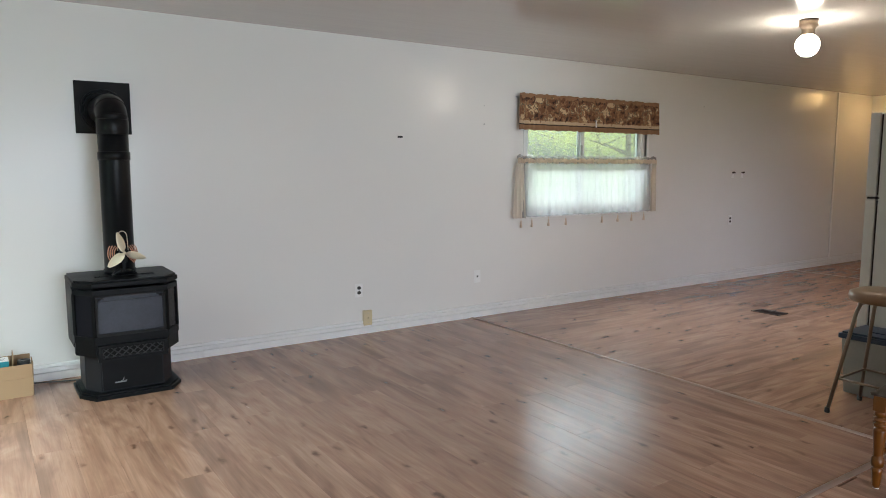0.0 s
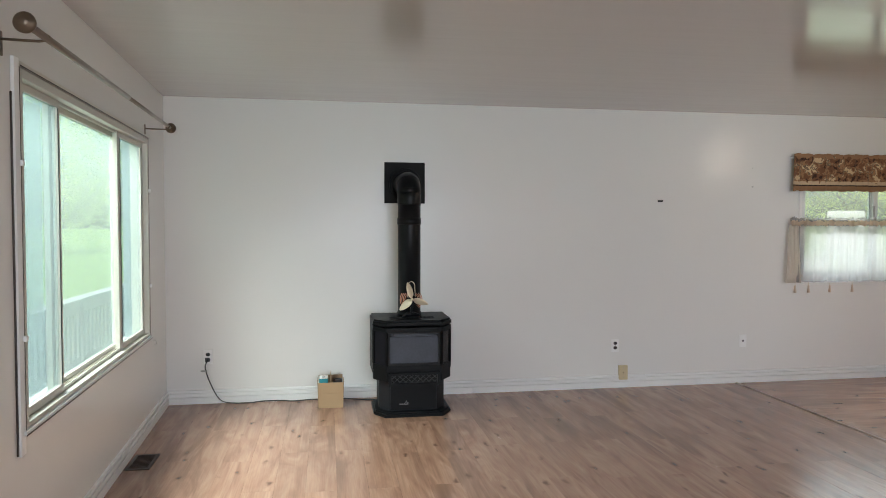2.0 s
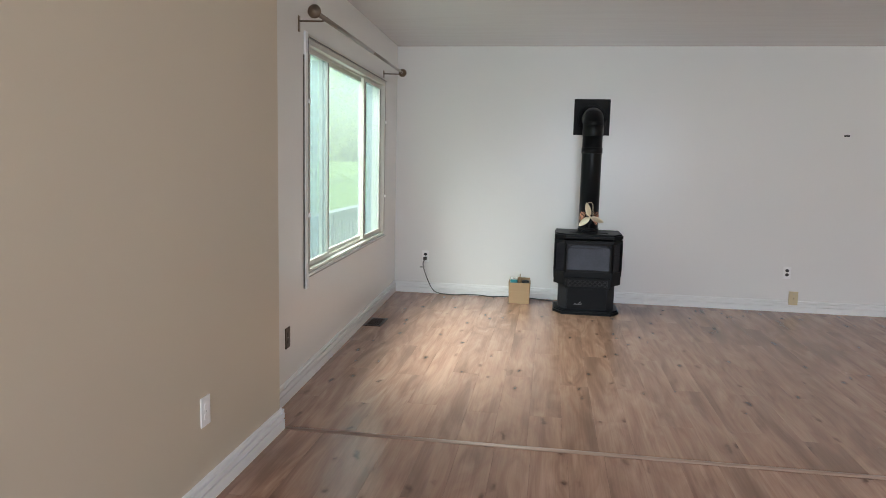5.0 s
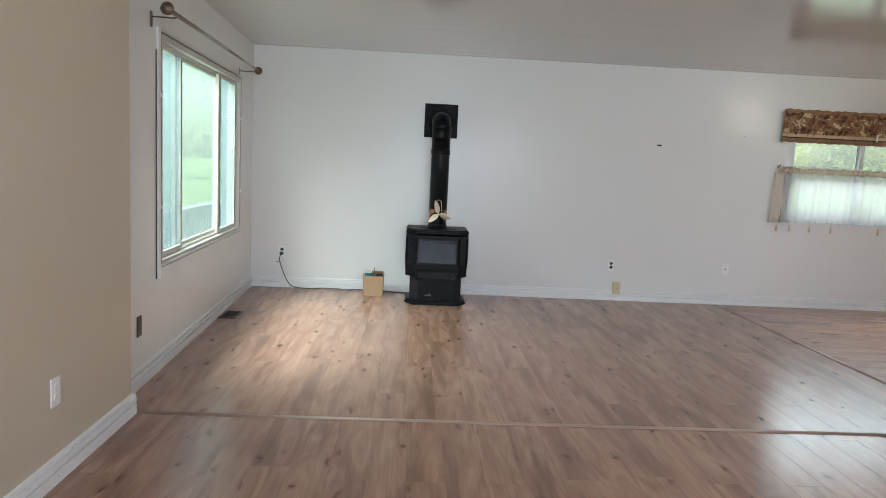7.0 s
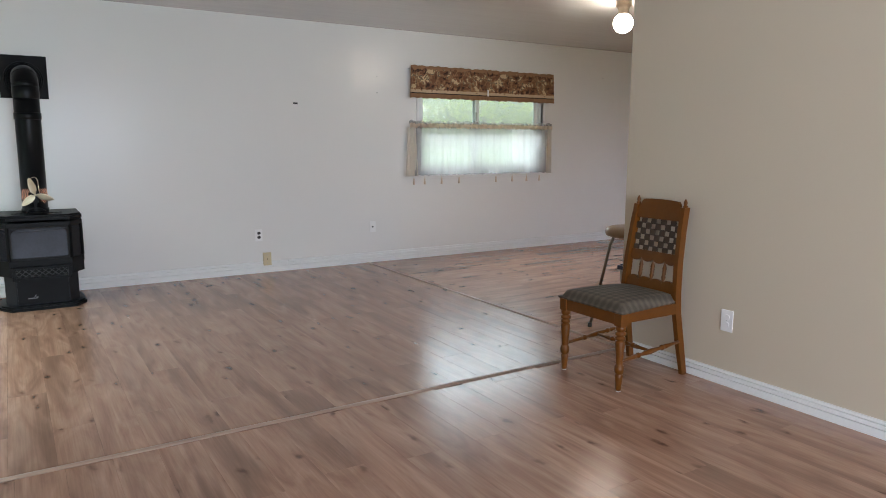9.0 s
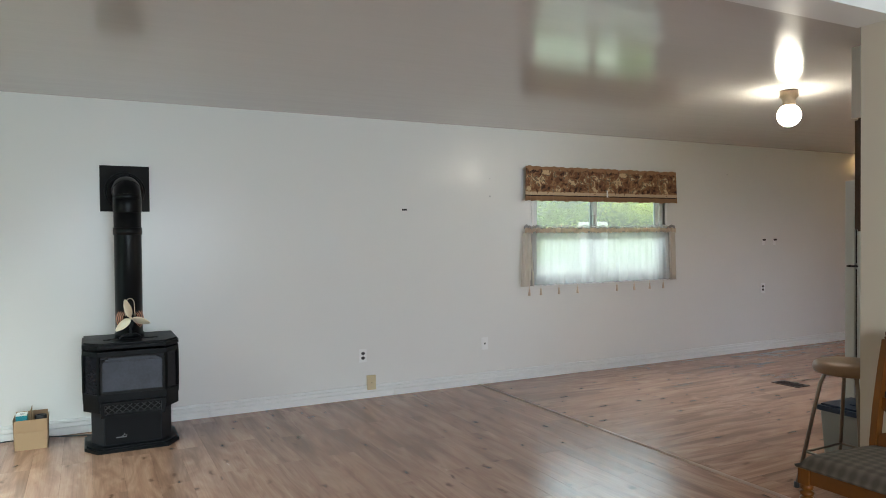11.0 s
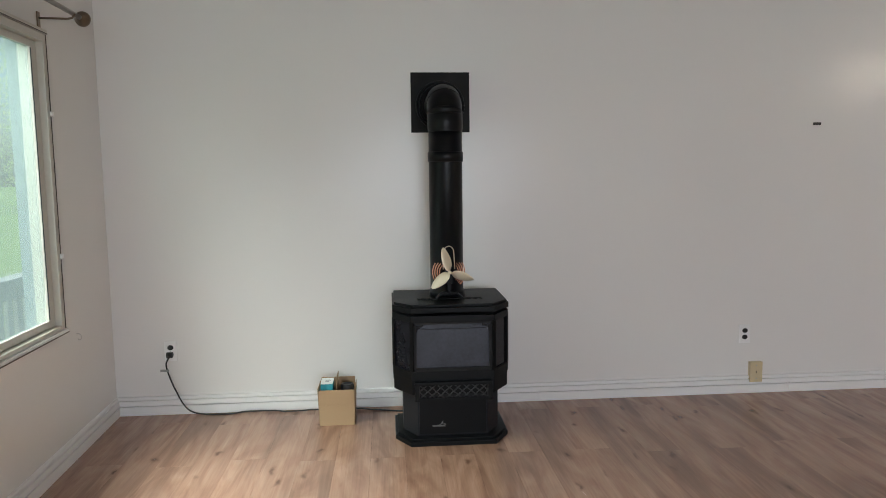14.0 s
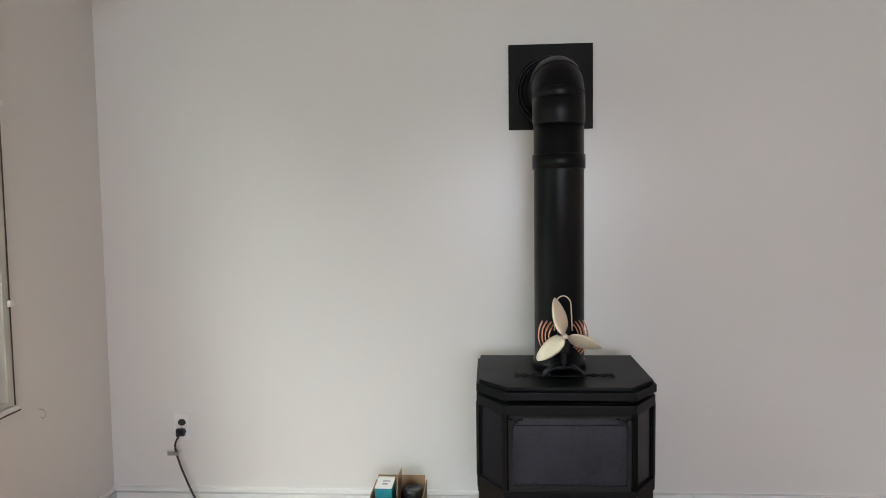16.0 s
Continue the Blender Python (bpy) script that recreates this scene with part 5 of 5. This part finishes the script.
def far_woods():
    gen = np.random.default_rng(9)
    n = 420000
    a = gen.uniform(radians(20), radians(215), n)
    d = gen.uniform(57, 69, n)
    z = -1 + 23 * gen.random(n) ** 0.8 * (0.75 + 0.25 * np.sin(a * 19) * np.sin(a * 7.3))
    me = leaf_mesh("far_woods", np.stack((d * np.cos(a), d * np.sin(a), z), axis=1), 0.05, 0.10, gen)
    me.materials.append(LEAF)
    tagged(new("far_woods", me), "belt of green woodland in the distance", "woods", kind="stuff")


far_woods()


def trailer():
    t = thing("travel_trailer", (34.1, 40.3, -1.0), "white travel trailer parked beyond the lawn", "trailer", turn=-40)
    part("body", boxes((-1.05, 1.05, -2.2, 2.2, 0.5, 3.3), bevel=0.2), TRAILER, t)
    part("window", boxes((-0.4, 0.55, -2.215, -2.19, 2.0, 2.65), bevel=0.01), GASKET, t, "dark trailer window")
    for y in (-1.2, 0.6):
        part("window", boxes((-1.065, -1.04, y - 0.5, y + 0.5, 2.0, 2.6), bevel=0.01), GASKET, t, "dark trailer window")
    for y in (-0.5, 0.4):
        bm = bmesh.new()
        lathe(bm, ((0.3, -0.1), (0.36, -0.08), (0.36, 0.08), (0.3, 0.1)), 20, pose(-1.1, y, 0.36, 0, 90, 0))
        part("wheel", bm, GASKET, t)


trailer()

# ---- floor boards and strips ----
floor = structure("floor", boxes((W - 0.15, FAR + 0.15, SOUTH - 0.15, N + 0.15, -0.2, -0.012)), SUBFLOOR, "oak-look plank flooring with knots", "floor")
PLANKS = {}


def plank_mesh(width, length):
    key = (round(width, 3), round(length, 2))
    if key not in PLANKS:
        bm = bmesh.new()
        g = 0.0003
        a, b, e = key[0] / 2 - g, key[1] / 2 - g, 0.0008
        lo = [bm.verts.new((x, y, -0.012)) for x, y in ((-a, -b), (a, -b), (a, b), (-a, b))]
        mid = [bm.verts.new((x, y, -e * 0.3)) for x, y in ((-a, -b), (a, -b), (a, b), (-a, b))]
        hi = [bm.verts.new((x, y, 0)) for x, y in ((-a + e, -b + e), (a - e, -b + e), (a - e, b - e), (-a + e, b - e))]
        for p, q in ((lo, mid), (mid, hi)):
            for k in range(4):
                bm.faces.new((p[k], p[(k + 1) % 4], q[(k + 1) % 4], q[k]))
        bm.faces.new(hi)
        me = bpy.data.meshes.new("plank")
        bmesh.ops.recalc_face_normals(bm, faces=bm.faces)
        bm.to_mesh(me)
        bm.free()
        me.materials.append(OAK)
        PLANKS[key] = me
    return PLANKS[key]


def lay(x0, x1, y0, y1, along, start, joint, width=0.168, length=1.22):
    """Boards in half-staggered rows over a rectangle; start: where a seam lies, joint: where a butt joint lies."""
    (a0, a1), (b0, b1) = ((x0, x1), (y0, y1)) if along == "y" else ((y0, y1), (x0, x1))
    rnd = random.Random(len(PLANKS))
    first = math.floor((a0 - start) / width)
    for r in range(first, math.ceil((a1 - start) / width)):
        u0, u1 = max(a0, start + r * width), min(a1, start + (r + 1) * width)
        if u1 - u0 < 0.004:
            continue
        v = joint + (0.5 if r % 2 else 0.0) * length + rnd.choice((0, 0, 0, 0.05, -0.06))
        v -= math.ceil((v - b0) / length) * length
        while v < b1 - 0.02:
            v0, v1 = max(v, b0), min(v + length, b1)
            v += length
            if v1 - v0 < 0.03:
                continue
            ob = new("plank", plank_mesh(u1 - u0, v1 - v0))
            mid_a, mid_b = (u0 + u1) / 2, (v0 + v1) / 2
            ob.matrix_world = pose(mid_a, mid_b, 0) if along == "y" else pose(mid_b, mid_a, 0, 0, 0, 90)
            ob.parent = floor


lay(W, 3.87, 1.45, N, "y", -0.05, 3.72)
lay(SW, E, SOUTH, 1.45, "y", 1.315, 0.83)
lay(3.87, FAR, KS, N, "x", 1.5, 4.6)


def strip(name, a, b, width=0.036):
    a, b = Vector((*a, 0)), Vector((*b, 0))
    d = (b - a).normalized()
    side = Vector((-d.y, d.x, 0))
    prof = [(-width / 2, 0.0002), (-width / 2 + 0.004, 0.003), (-width * 0.25, 0.0065), (0, 0.0078), (width * 0.25, 0.0065), (width / 2 - 0.004, 0.003), (width / 2, 0.0002)]
    bm = bmesh.new()
    ra, rb = [[bm.verts.new(p + side * u + Vector((0, 0, z))) for u, z in prof] for p in (a, b)]
    for k in range(len(prof)):
        j = (k + 1) % len(prof)
        bm.faces.new((ra[k], ra[j], rb[j], rb[k])).smooth = True
    bm.faces.new(ra[::-1])
    bm.faces.new(rb)
    structure(name, bm, STRIP, "rounded brown floor transition strip", "trim")


strip("transition_strip", (SW + 0.02, 1.455), (E - 0.022, 1.475))
strip("transition_strip", (3.87, 1.49), (3.87, N - 0.02))
strip("transition_strip", (9.2, KS), (9.2, N - 0.02))
